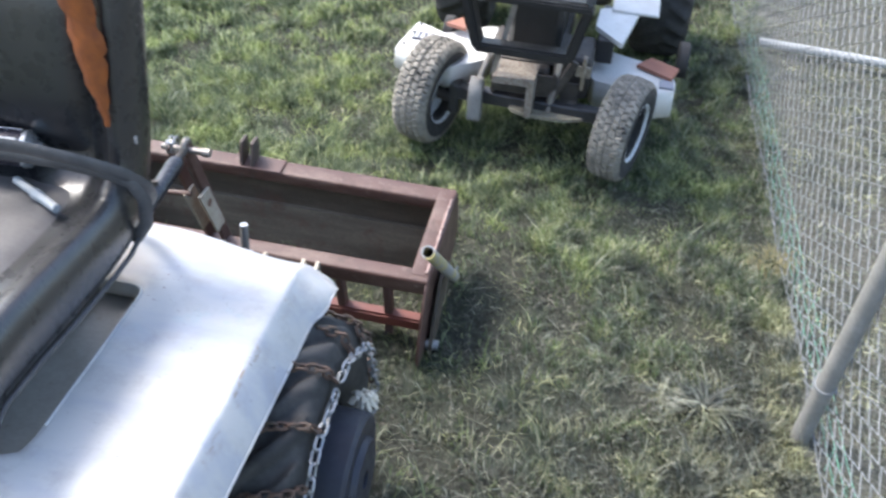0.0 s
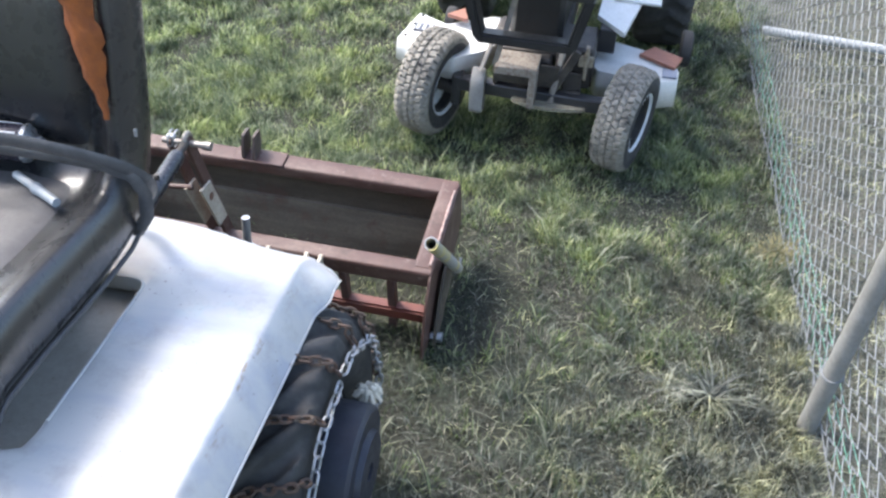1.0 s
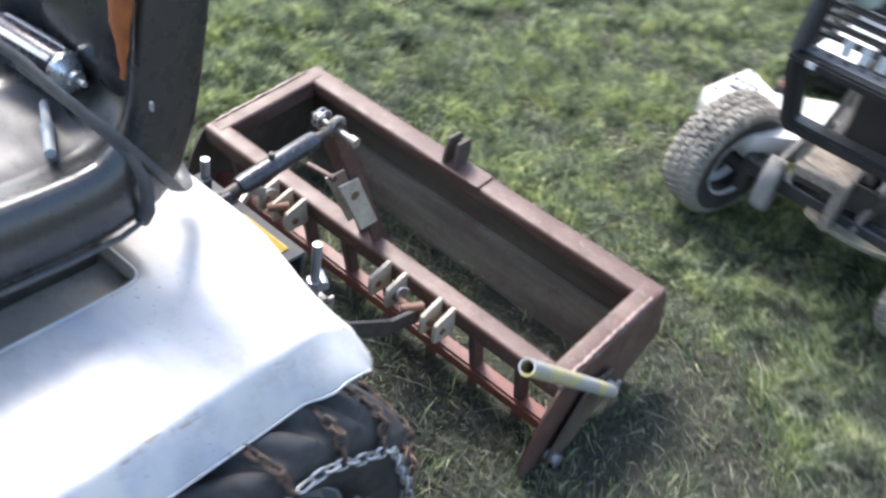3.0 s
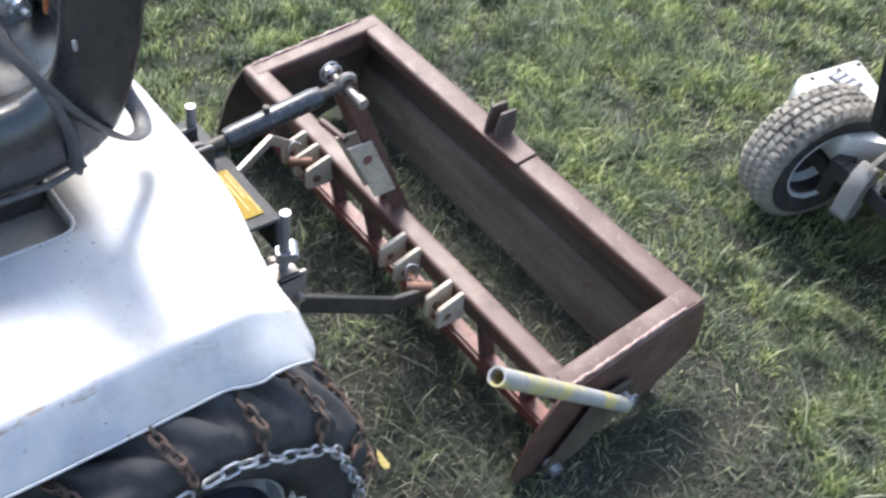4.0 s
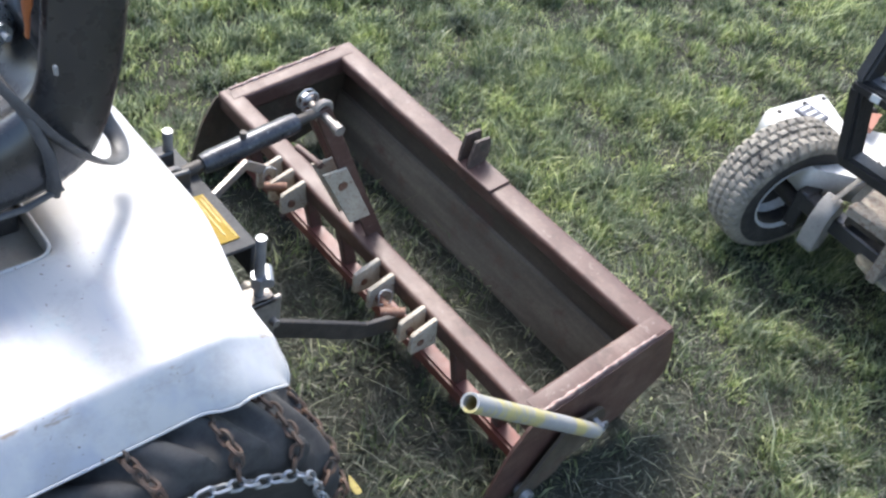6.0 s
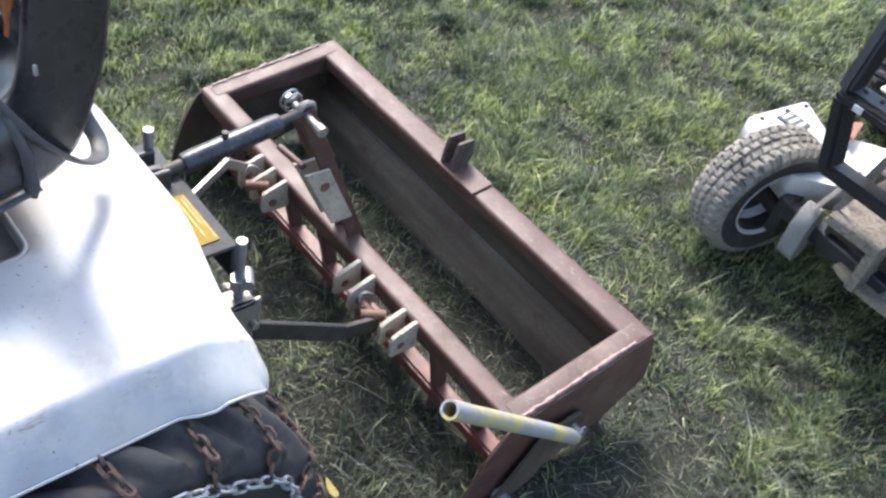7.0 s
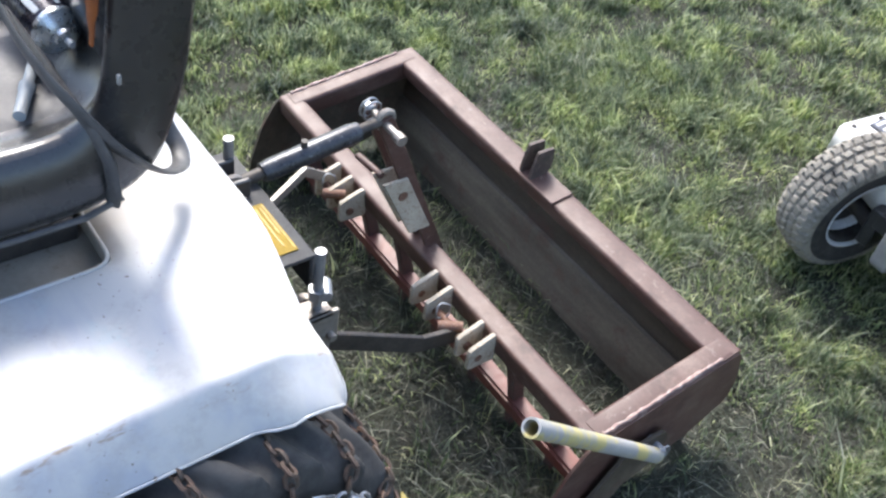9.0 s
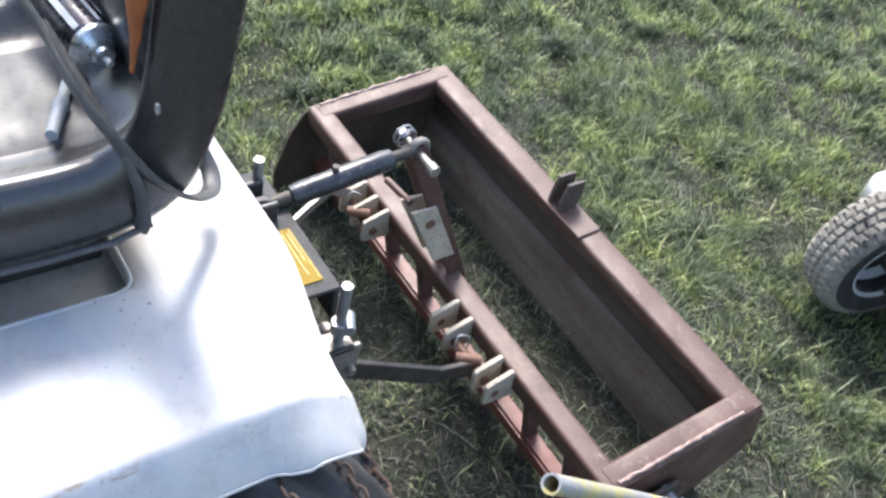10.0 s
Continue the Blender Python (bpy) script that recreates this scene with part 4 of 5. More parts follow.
def box_blade():
    W = 0.052
    def rail(name, y0, y1, z0, label):
        bm = bmesh.new()
        plate(bm, rounded([(y0, z0), (y1, z0), (y1, 0), (y0, 0)], 0.011, 4), -HB + .004, HB - .004)
        bpart(name, bm, RED, label)
    rail("front_rail", 0, W - .002, -.052, "worn red square-tube rail")
    rail("rear_rail", DB - W - .010, DB, -.040, "worn red square-tube rail")
    for s in (-1, 1):
        bm = bmesh.new()
        a, b = sorted((s * (HB - .002), s * (HB - W)))
        plate(bm, rounded([(a, -.05), (b, -.05), (b, .0015), (a, .0015)], 0.010, 4), W * .40, DB - W * .45)
        for v in bm.verts:
            v.co = Vector((v.co.y, v.co.x, v.co.z))
        bpart("side_rail", bm, RED, "worn red side rail with bright weld bead")
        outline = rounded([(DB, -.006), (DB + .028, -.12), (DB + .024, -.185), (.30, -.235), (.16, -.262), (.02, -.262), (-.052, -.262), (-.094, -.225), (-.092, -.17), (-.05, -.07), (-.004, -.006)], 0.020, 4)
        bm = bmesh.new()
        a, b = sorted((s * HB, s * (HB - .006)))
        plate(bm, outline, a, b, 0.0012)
        # Far plate takes the darker INSIDE colour for its shaded face.
        bpart("end_plate", bm, RED if s > 0 else INSIDE, "flat rust-red end plate with rounded front" if s > 0 else "scoured end plate with rounded front, shade side coloured dark")
        bm = bmesh.new()
        rng = random.Random(3)
        pts = [(s * (HB - .009 + rng.uniform(-.0015, .0015)), .03 + k * .0105, .002 + rng.uniform(-.001, .0015)) for k in range(30)]
        sweep(bm, pts, [0.0036 + rng.uniform(-.0015, .002) for _ in pts], 6)
        bpart("weld_bead", bm, WELD)
    # mouldboard: curved upper sheet and flat cutting edge
    bm = bmesh.new()
    prof = [(DB - .014, -.03), (DB - .015, -.05), (DB - .020, -.10), (DB - .030, -.15), (DB - .045, -.20)]
    back_side = [(y + .008, z) for y, z in prof[::-1]]
    plate(bm, prof + back_side, -HB + .007, HB - .007)
    bpart("mouldboard", bm, INSIDE, "scoured brown steel mouldboard")
    bm = bmesh.new()
    plate(bm, [(DB - .0405, -.138), (DB - .030, -.138), (DB - .062, -.278), (DB - .074, -.276)], -HB + .008, HB - .008, 0.001)
    edge = bpart("cutting_edge", bm, scoured("polished_brown_edge", (0.122, 0.100, 0.074), (0.205, 0.172, 0.13), (0.13, 0.074, 0.053)), "paler worn cutting edge")
    bm = bmesh.new()
    for x0, x1 in ((0.06, 0.30), (0.36, 0.46), (-0.30, -0.10)):
        bx(bm, x0, x1, DB - .0605, DB - .056, -.224, -.222, 0, m=None)
    bmesh.ops.transform(bm, matrix=TILT_BLADE, verts=bm.verts)
    pieces("edge_groove", bm, GREASY, edge)
    # front shank bar
    bm = bmesh.new()
    bx(bm, -HB + .007, HB - .007, .012, .050, -.205, -.165, 0.006, seg=2)
    bpart("shank_bar", bm, RED_BRIGHT, "brighter red lower bar between the end plates")
    for x in (-.47, -.34, -.21, -.07, .06, .20, .33, .46):
        bm = bmesh.new()
        m = pose(x, .030, -.1, 8, 0, 0)
        bx(bm, -.011, .011, -.018, .012, -.12, .05, 0.003, m)
        plate(bm2 := bmesh.new(), [(-.02, -.12), (.012, -.12), (-.03, -.165)], -.011, .011, 0, m)
        me = bpy.data.meshes.new("tip")
        bm2.to_mesh(me)
        bm2.free()
        bm.from_mesh(me)
        bpart("shank", bm, worn("dull_red_shank", (0.08, 0.038, 0.032), (0.10, 0.05, 0.043), (0.08, 0.06, 0.05), 0.6) if x == -.47 else bpy.data.materials["dull_red_shank"], "")
    # clevis plates for the lower links
    for x in (.088, .138, .242, .280, -.19, -.237, -.287):
        bm = bmesh.new()
        plate(bm, rounded([(.002, .010), (-.062, -.004), (-.066, -.058), (.002, -.07)], .008, 2), x - .005, x + .005, 0.0012)
        lug = bpart("clevis_plate", bm, CREAM, "dirty cream hitch plate with bolt hole")
        bm = bmesh.new()
        cyl(bm, (x - .006, -.04, -.035), (x + .006, -.04, -.035), 0.009, 12)
        bpart("bolt_hole", bm, RUST, "", lug)
    for x0, x1 in ((.135, .255), (-.297, -.18)):
        bm = bmesh.new()
        cyl(bm, (x0, -.04, -.035), (x1, -.04, -.035), 0.009, 12)
        cyl(bm, (x1 - .065, -.07, -.015), (x1 - .035, -.03, -.015), 0.011, 10)
        pin = bpart("hitch_pin", bm, RUST, "rusty orange hitch pin")
        bm = bmesh.new()
        c = Vector((x0 + .035, -.045, -.008))
        sweep(bm, [c + Vector((.004 * math.sin(k), .018 * math.cos(k * math.tau / 16), .022 * math.sin(k * math.tau / 16))) for k in range(16)], 0.0018, 6, closed=True, up=(1, 0, 0))
        bpart("spring_clip", bm, ZINC, "", pin)
    # mast
    for x in (-.030, .012):
        bm = bmesh.new()
        plate(bm, rounded([(-.100, .386), (-.068, .392), (.068, -.03), (.066, -.052), (.038, -.052)], .01, 2), x - .005, x + .005, 0.001)
        bpart("mast_bar", bm, RED, "leaning red mast bar")
    bm = bmesh.new()
    plate(bm, [(-0.0935, 0.2429), (-0.0391, 0.2348), (0.0195, 0.0753), (-0.0304, 0.0789)], .022, .028, 0.001)
    mp = bpart("mast_plate", bm, CREAM, "cream plate with round hole")
    bm = bmesh.new()
    plate(bm, [(-0.0935, 0.2429), (-0.0391, 0.2348), (0.0195, 0.0753), (-0.0304, 0.0789)], -.016, -.010, 0.001)
    bpart("mast_plate", bm, CREAM, "cream plate with round hole")
    bm = bmesh.new()
    cyl(bm, (.021, -0.0493, 0.1936), (.0295, -0.0493, 0.1936), 0.011, 14)
    bpart("bolt_hole", bm, RUST, "", mp)
    bm = bmesh.new()
    cyl(bm, (-.05, -.083, .377), (.062, -.083, .377), 0.0075, 12)
    cyl(bm, (.05, -.083, .377), (.068, -.083, .377), 0.0105, 12)
    pin = bpart("mast_pin", bm, BARE, "bright top-link pin")
    bm = bmesh.new()
    c = Vector((-.022, -.095, .395))
    for f in (0, 1):
        sweep(bm, [c + Vector((.012 * f + .004 * math.sin(k * math.tau / 16), .018 * math.cos(k * math.tau / 16), .022 * math.sin(k * math.tau / 16))) for k in range(16)], 0.0022, 6, closed=True, up=(1, 0, 0))
    bx(bm, -.03, -.008, -.105, -.09, .398, .406, 0.002)
    bpart("lynch_pin_ring", bm, ZINC, "", pin)
    bm = bmesh.new()
    cyl(bm, (-.075, -.085, .235), (.0, -.08, .24), 0.007, 10)
    bpart("spacer_rod", bm, RED)
    # tab bracket on the rear rail
    for x in (-.054, -.022):
        bm = bmesh.new()
        plate(bm, rounded([(DB - .064, -.036), (DB - .012, -.002), (DB + .002, .030), (DB + .002, .072), (DB - .044, .078), (DB - .056, .030)], .006, 3), x - .004, x + .004, 0.001)
        tab = bpart("rear_tab", bm, worn("dark_rusty_tab", (0.055, 0.038, 0.032), (0.08, 0.055, 0.046), (0.12, 0.09, 0.075), 0.6) if x < -.03 else bpy.data.materials["dark_rusty_tab"], "dark rusty drilled tab")
        bm = bmesh.new()
        cyl(bm, (x - .0048, DB - .022, .054), (x + .0048, DB - .022, .054), 0.009, 14)
        bpart("bolt_hole", bm, GREASY, "dark bolt hole", tab)
    bm = bmesh.new()
    bx(bm, -.085, .065, DB - .066, DB - .004, .0, .006, 0.002)
    bpart("tab_base", bm, RED)
    # lever on the near end plate
    bm = bmesh.new()
    a, b = TILT_BLADE.inverted() @ Vector((.044, -.283, .545)), TILT_BLADE.inverted() @ Vector((.040, .140, .155))
    d = (b - a).normalized()
    rings = sweep(bm, [a, b], 0.0152, 24, cap=False)
    inner = sweep(bm, [a, a + d * .12], 0.0118, 24, cap=False)
    for k in range(24):
        bm.faces.new((rings[0][k], rings[0][(k + 1) % 24], inner[0][(k + 1) % 24], inner[0][k]))
    bm.faces.new(inner[1])
    bm.faces.new(rings[1])
    lever = bpart("lever_pipe", bm, PIPE_PAINT, "grey lever pipe daubed with yellow paint")
    bm = bmesh.new()
    plate(bm, rounded([(.09, -.075), (.185, -.085), (.205, -.13), (.16, -.20), (.10, -.205), (.085, -.235), (-.03, -.262), (-.02, -.215)], .012, 3), HB + .012, HB + .020, 0.001)
    arm = bpart("lever_arm", bm, INSIDE, "scoured brown lever plate", lever)
    bm = bmesh.new()
    cyl(bm, (HB + .002, 0, -.232), (HB + .034, 0, -.232), 0.015, 12)
    cyl(bm, (HB + .002, .165, -.115), (HB + .045, .165, -.115), 0.009, 10)
    c = Vector((HB + .045, .155, -.10))
    sweep(bm, [c + Vector((.002, .016 * math.cos(k * math.tau / 14), .02 * math.sin(k * math.tau / 14))) for k in range(14)], 0.0022, 6, closed=True, up=(1, 0, 0))
    bmesh.ops.transform(bm, matrix=TILT_BLADE, verts=bm.verts)
    pieces("pivot_bolt", bm, ZINC, lever)


box_blade()

# ---- riding mower, nose towards the blade ----
mower = thing("riding_mower", pose(0.12, 1.5, 0), "white riding mower with black grille and cutting deck", "lawn mower")


def front_wheel(x, y):
    m = pose(x, y, 0.184, 0, 3, -16) @ Matrix.Scale(0.975 if x < 0 else 0.93, 4)
    bm = bmesh.new()
    W, R = 0.068, 0.186

    def blocks(px, a):
        if abs(px) > W * 0.95:
            return 0.0
        row = (px / W * 0.98 + 1) * 3.0
        k, f = int(row), row % 1.0
        g = (a / math.tau * 42 + 0.5 * (k % 2) + 0.22 * (f if k % 2 else 1 - f)) % 1.0
        return 0.0085 * step(g, 0.0, 0.09) * (1 - step(g, 0.80, 0.90)) * step(f, 0.0, 0.10) * (1 - step(f, 0.90, 1.0))
    turned(bm, [(-W * .7, .095), (-W * .92, .12), (-W, .145), (-W * .93, .168), (-W * .7, .181), (0, R), (W * .7, .181), (W * .93, .168), (W, .145), (W * .92, .12), (W * .7, .095)], blocks, 330, 60)
    bmesh.ops.transform(bm, matrix=m, verts=bm.verts)
    tyre = part("front_tyre", bm, TURF_TYRE, mower, "dusty grey turf-tread front tyre")
    two_tone(tyre, m.translation, 0.156, m.to_3x3() @ Vector((1, 0, 0)))
    bm = bmesh.new()
    lathe(bm, [(-.052, .108), (.052, .108), (.060, .111), (.060, .107), (.050, .101), (-.020, .090), (-.034, .078), (-.036, .03), (-.044, .03), (-.046, .085), (-.050, .100), (-.060, .104), (-.060, .112)], (0, 0, 0), 40)
    bmesh.ops.transform(bm, matrix=m, verts=bm.verts)
    rim = part("rim", bm, RIM_WHITE, tyre, "white pressed-steel rim")
    # Dark disc added for the shade inside the rim.
    bm = bmesh.new()
    lathe(bm, [(-.026, .03), (-.026, .074), (-.018, .087), (-.012, .089), (-.012, .086), (-.016, .080), (-.022, .03)], (0, 0, 0), 40)
    bmesh.ops.transform(bm, matrix=m, verts=bm.verts)
    part("rim_shade_disc", bm, BLACK, rim, "dark disc standing for the shade in the rim")
    bm = bmesh.new()
    cyl(bm, (-.03, 0, 0), (.10 if x < 0 else .035, 0, 0), 0.022, 16)
    bmesh.ops.transform(bm, matrix=m, verts=bm.verts)
    part("hub", bm, GREASY, tyre)


front_wheel(-0.242, 1.122)
front_wheel(0.432, 1.052)


def mower_body():
    cx = 0.10
    bm = bmesh.new()
    bx(bm, -0.15, 0.40, -0.025, 0.025, 0.19, 0.235, 0.004, Matrix.Translation((0.12, 1.075, 0)) @ Matrix.Rotation(radians(-4), 4, 'Z') @ Matrix.Translation((-0.12, 0, 0)))
    bx(bm, -0.17, -0.135, 1.07, 1.15, 0.13, 0.24, 0.004)
    bx(bm, 0.37, 0.40, 1.02, 1.09, 0.13, 0.24, 0.004)
    cyl(bm, (-0.15, 1.12, 0.19), (0.38, 1.13, 0.20), 0.009, 10)
    part("front_axle", bm, BLACK, mower, "black front axle beam with tie rod")
    bm = bmesh.new()
    for x in (-0.02, 0.185):
        bx(bm, x - .008, x + .008, 1.06, 2.3, 0.24, 0.33, 0.003)
    bx(bm, -0.02, 0.19, 1.06, 1.07, 0.25, 0.33, 0.003)
    bx(bm, -0.02, 0.19, 1.15, 2.2, 0.325, 0.335, 0.003)
    bx(bm, 0.11, 0.16, 1.10, 1.25, 0.18, 0.33, 0.01)
    bx(bm, 0.17, 0.30, 1.14, 1.34, 0.22, 0.37, 0.01)
    bx(bm, -0.06, 0.15, 1.28, 1.40, 0.16, 0.34, 0.01)
    bx(bm, -0.014, 0.014, -0.008, 0.008, -0.10, 0.10, 0.003, pose(0.205, 1.07, 0.30, 0, 24, 0))
    bx(bm, 0.205, 0.27, 1.09, 1.10, 0.225, 0.30, 0.003)
    cyl(bm, (0.13, 1.08, 0.215), (0.27, 1.08, 0.235), 0.010, 12)
    part("chassis", bm, GREASY, mower, "greasy dark chassis rails")
    bm = bmesh.new()
    bx(bm, 0.270, 0.282, 1.07, 1.10, 0.29, 0.405, 0.002, pose(0, 0, 0, 0, 0, 0))
    bx(bm, 0.250, 0.300, 1.075, 1.083, 0.335, 0.375, 0.002)
    part("hood_latch", bm, worn("tan_latch", (0.26, 0.22, 0.16), (0.2, 0.165, 0.12), (0.12, 0.09, 0.07), 0.6), mower, "tan folded latch bracket")
    bm = bmesh.new()
    bx(bm, -0.015, 0.125, 0.99, 1.12, 0.335, 0.342, 0.002)
    bx(bm, -0.015, 0.125, 0.985, 0.992, 0.315, 0.342, 0.002)
    bx(bm, 0.10, 0.125, 0.99, 1.09, 0.20, 0.34, 0.002)
    part("front_bracket", bm, worn("dusty_tan_bracket", (0.24, 0.21, 0.17), (0.18, 0.155, 0.125), (0.12, 0.08, 0.06), 0.7), mower, "dusty tan folded bracket")
    bm = bmesh.new()
    plate(bm, rounded([(1.02, .135), (1.075, .125), (1.10, .23), (1.06, .30), (1.025, .25)], .02, 3), -0.098, -0.052, 0.004)
    part("deck_hanger", bm, HANGER, mower, "grey bent hanger plate")
    bm = bmesh.new()
    sweep(bm, [(-0.07, 1.04, .29), (-0.03, 1.08, .42)], 0.010, 8, flat=0.4)
    sweep(bm, [(0.17, 1.04, .18), (0.20, 1.10, .40)], 0.012, 8, flat=0.5)
    pieces("lift_strap", bm, BARE, mower)
    # open grille frame, wider upwards, with a bolted ledge half-way
    x0, x1 = -0.098, 0.252
    GRILLE = worn("flat_black_grille", (0.014, 0.014, 0.0145), (0.021, 0.021, 0.022), (0.055, 0.05, 0.045), 0.42, 0, 14, 0.70)
    low_l, low_r = Vector((-.072, .985, .445)), Vector((.226, .985, .445))
    mid_l, mid_r = Vector((-.118, .975, .625)), Vector((.268, .975, .625))
    top_l, top_r = Vector((-.128, 1.06, .885)), Vector((.278, 1.06, .885))

    def beam(bm, p, q, wide, deep, bev=0.008):
        d = q - p
        side = Vector((0, 1, 0)).cross(d).normalized()
        m = Matrix.Translation((p + q) / 2) @ Matrix((side, d.normalized(), side.cross(d.normalized()))).transposed().to_4x4()
        bx(bm, -wide / 2, wide / 2, -d.length / 2, d.length / 2, -deep / 2, deep / 2, bev, m, seg=2)
    housing = None
    for p, q, wide, deep in ((low_l, mid_l, .032, .075), (low_r, mid_r, .032, .075), (mid_l, top_l, .030, .085), (mid_r, top_r, .030, .085), (low_l - Vector((.012, 0, 0)), low_r + Vector((.012, 0, 0)), .034, .060), (top_l, top_r, .040, .085)):
        bm = bmesh.new()
        beam(bm, p, q, wide, deep)
        if housing is None:
            housing = part("grille_housing", bm, GRILLE, mower, "open black steel grille frame")
        else:
            part("frame_bar", bm, GRILLE, housing)
    bm = bmesh.new()
    bx(bm, mid_l.x - .010, mid_r.x + .010, .935, 1.02, .612, .636, 0.006, seg=2)
    ledge = part("grille_ledge", bm, GRILLE, housing, "black cross ledge with chipped paint")
    bm = bmesh.new()
    bx(bm, mid_l.x + .012, mid_r.x - .012, .965, 1.012, .6362, .6392, 0.001)
    part("ledge_strip", bm, worn("dull_grey_strip", (0.16, 0.165, 0.175), (0.12, 0.125, 0.135), (0.24, 0.24, 0.24), 0.5, 0.3, 20, 0.6), ledge, "dull grey metal strip")
    bm = bmesh.new()
    for k in range(9):
        cyl(bm, (mid_l.x + .03 + .041 * k, .989, .638), (mid_l.x + .03 + .041 * k, .989, .643), 0.0055, 6)
    pieces("ledge_bolt", bm, GREASY, ledge)
    bm = bmesh.new()
    bx(bm, mid_l.x + .040, mid_l.x + .062, .9338, .937, .616, .632, 0.0005, pose(0, 0, 0, 0, 0, 0))
    part("paint_chip", bm, PALE, ledge, "bare white chip")
    for k in range(8):
        bm = bmesh.new()
        z = .665 + .024 * k
        bx(bm, mid_l.x + .012, mid_r.x - .012, 1.02 + .008 * k, 1.05 + .008 * k, z, z + .006, 0.001)
        part("grille_slat", bm, GREASY, housing)
    bm = bmesh.new()
    for k in range(5):
        bx(bm, mid_l.x + .085 + .046 * k, mid_l.x + .109 + .046 * k, 1.002, 1.006, .648, .688, 0)
    pieces("name_bar", bm, PALE, housing, "row of pale printed bars")
    for x in (mid_l.x + .075, mid_r.x - .075):
        bm = bmesh.new()
        lathe(bm, [(0, .0), (.02, .035), (.03, .042), (.035, .042), (.035, .0)], (0, 0, 0), 24, closed=False)
        bmesh.ops.transform(bm, matrix=pose(x, 1.025, .79, 0, 0, 90), verts=bm.verts)
        part("headlight", bm, worn("pale_green_lens", (0.42, 0.52, 0.47), (0.36, 0.45, 0.42), (0.5, 0.55, 0.52), 0.2) if x < 0 else bpy.data.materials["pale_green_lens"], housing, "round pale green glass headlight")
    bm = bmesh.new()
    beam(bm, Vector((-.02, 1.02, .33)), Vector((.035, 1.04, .60)), .018, .008, 0.002)
    part("grille_strut", bm, BARE, housing, "bare slanted strut behind the frame")
    bm = bmesh.new()
    prof = [(x0 - .005, .62), (x0 + .0, .90), (x0 + .05, .955), (cx + .08, .97), (x1 - .05, .955), (x1, .90), (x1 + .005, .62)]
    rows = []
    for y, k in ((1.13, .97), (1.2, 1.0), (1.5, 1.02), (1.80, 1.03)):
        rows.append([bm.verts.new((x, y, z * k + (0.0))) for x, z in prof])
    for a, b in zip(rows, rows[1:]):
        for j in range(len(prof) - 1):
            bm.faces.new((a[j], a[j + 1], b[j + 1], b[j]))
    hood = part("hood", bm, MOWER_WHITE, mower, "white engine hood")
    s = hood.modifiers.new("sheet", "SOLIDIFY")
    s.thickness = 0.003
    bm = bmesh.new()
    bx(bm, 0.0, 0.18, 1.19, 1.7, 0.34, 0.62, 0.02)
    part("engine", bm, GRILLE, mower, "dark engine block")
    # deck
    bm = bmesh.new()
    deck = rounded([(-.395, 1.20), (-.365, 1.43), (-.25, 1.36), (-.10, 1.48), (.27, 1.50), (.49, 1.42), (.59, 1.31), (.585, 1.22), (.50, 1.18), (.31, 1.22), (.27, 1.33), (-.03, 1.33), (-.07, 1.20), (-.17, 1.10), (-.34, 1.16)], .015, 3)
    top = [bm.verts.new((x, y, .262 + (0.03 if x < -.02 else 0))) for x, y in deck]
    mid = [bm.verts.new((0.11 + (x - 0.11) * 1.01, 1.3 + (y - 1.3) * 1.02, .252 + (0.03 if x < -.02 else 0))) for x, y in deck]
    low = [bm.verts.new((0.11 + (x - 0.11) * 1.015, 1.3 + (y - 1.3) * 1.03, .215 if x < -.02 else .165)) for x, y in deck]
    k = len(deck)
    bm.faces.new(top)
    for a, b in ((top, mid), (mid, low)):
        for i in range(k):
            bm.faces.new((a[i], b[i], b[(i + 1) % k], a[(i + 1) % k]))
    dk = part("mower_deck", bm, MOWER_WHITE, mower, "white mower deck with rust at the corners")
    s = dk.modifiers.new("sheet", "SOLIDIFY")
    s.thickness = 0.003
    bm = bmesh.new()
    bx(bm, -.355, -.285, 1.270, 1.332, .2925, .2985, 0)
    sticker = part("deck_sticker", bm, worn("faded_grey_sticker", (0.055, 0.058, 0.075), (0.08, 0.082, 0.10), (0.16, 0.16, 0.17), 0.6, 0, 40, 0.6), dk, "grey faded sticker")
    bm = bmesh.new()
    for k in range(3):
        bx(bm, -.348 + .022 * k, -.338 + .022 * k, 1.280, 1.322, .2986, .2994, 0)
    pieces("print_bar", bm, PALE, sticker)
    bm = bmesh.new()
    for p in ((-.372, 1.225), (-.362, 1.33), (-.35, 1.405), (-.235, 1.255), (-.222, 1.275)):
        cyl(bm, (*p, .288), (*p, .297), 0.0065, 6)
    pieces("deck_bolt", bm, GREASY, dk)
    bm = bmesh.new()
    for pts, z in ((((.45, 1.36), (.575, 1.28), (.60, 1.37), (.50, 1.43)), .268), (((-.25, 1.37), (-.17, 1.34), (-.20, 1.44)), .318)):
        top = [bm.verts.new((x, y, z + .012)) for x, y in pts]
        low = [bm.verts.new((x, y, z)) for x, y in pts]
        bm.faces.new(top)
        bm.faces.new(low[::-1])
        for i in range(len(pts)):
            bm.faces.new((top[i], low[i], low[(i + 1) % len(pts)], top[(i + 1) % len(pts)]))
    pieces("deck_bracket", bm, ORANGE_RUST, dk, "orange rusty bracket")
    bm = bmesh.new()
    lathe(bm, [(-.02, .02), (-.02, .06), (-.014, .066), (.014, .066), (.02, .06), (.02, .02)], (.612, 1.49, .262), 24)
    lathe(bm, [(-.02, .02), (-.02, .05), (-.014, .056), (.014, .056), (.02, .05), (.02, .02)], (-.25, 1.46, .26), 24)
    pieces("gauge_wheel", bm, SIDEWALL, dk, "black gauge wheel")
    bm = bmesh.new()
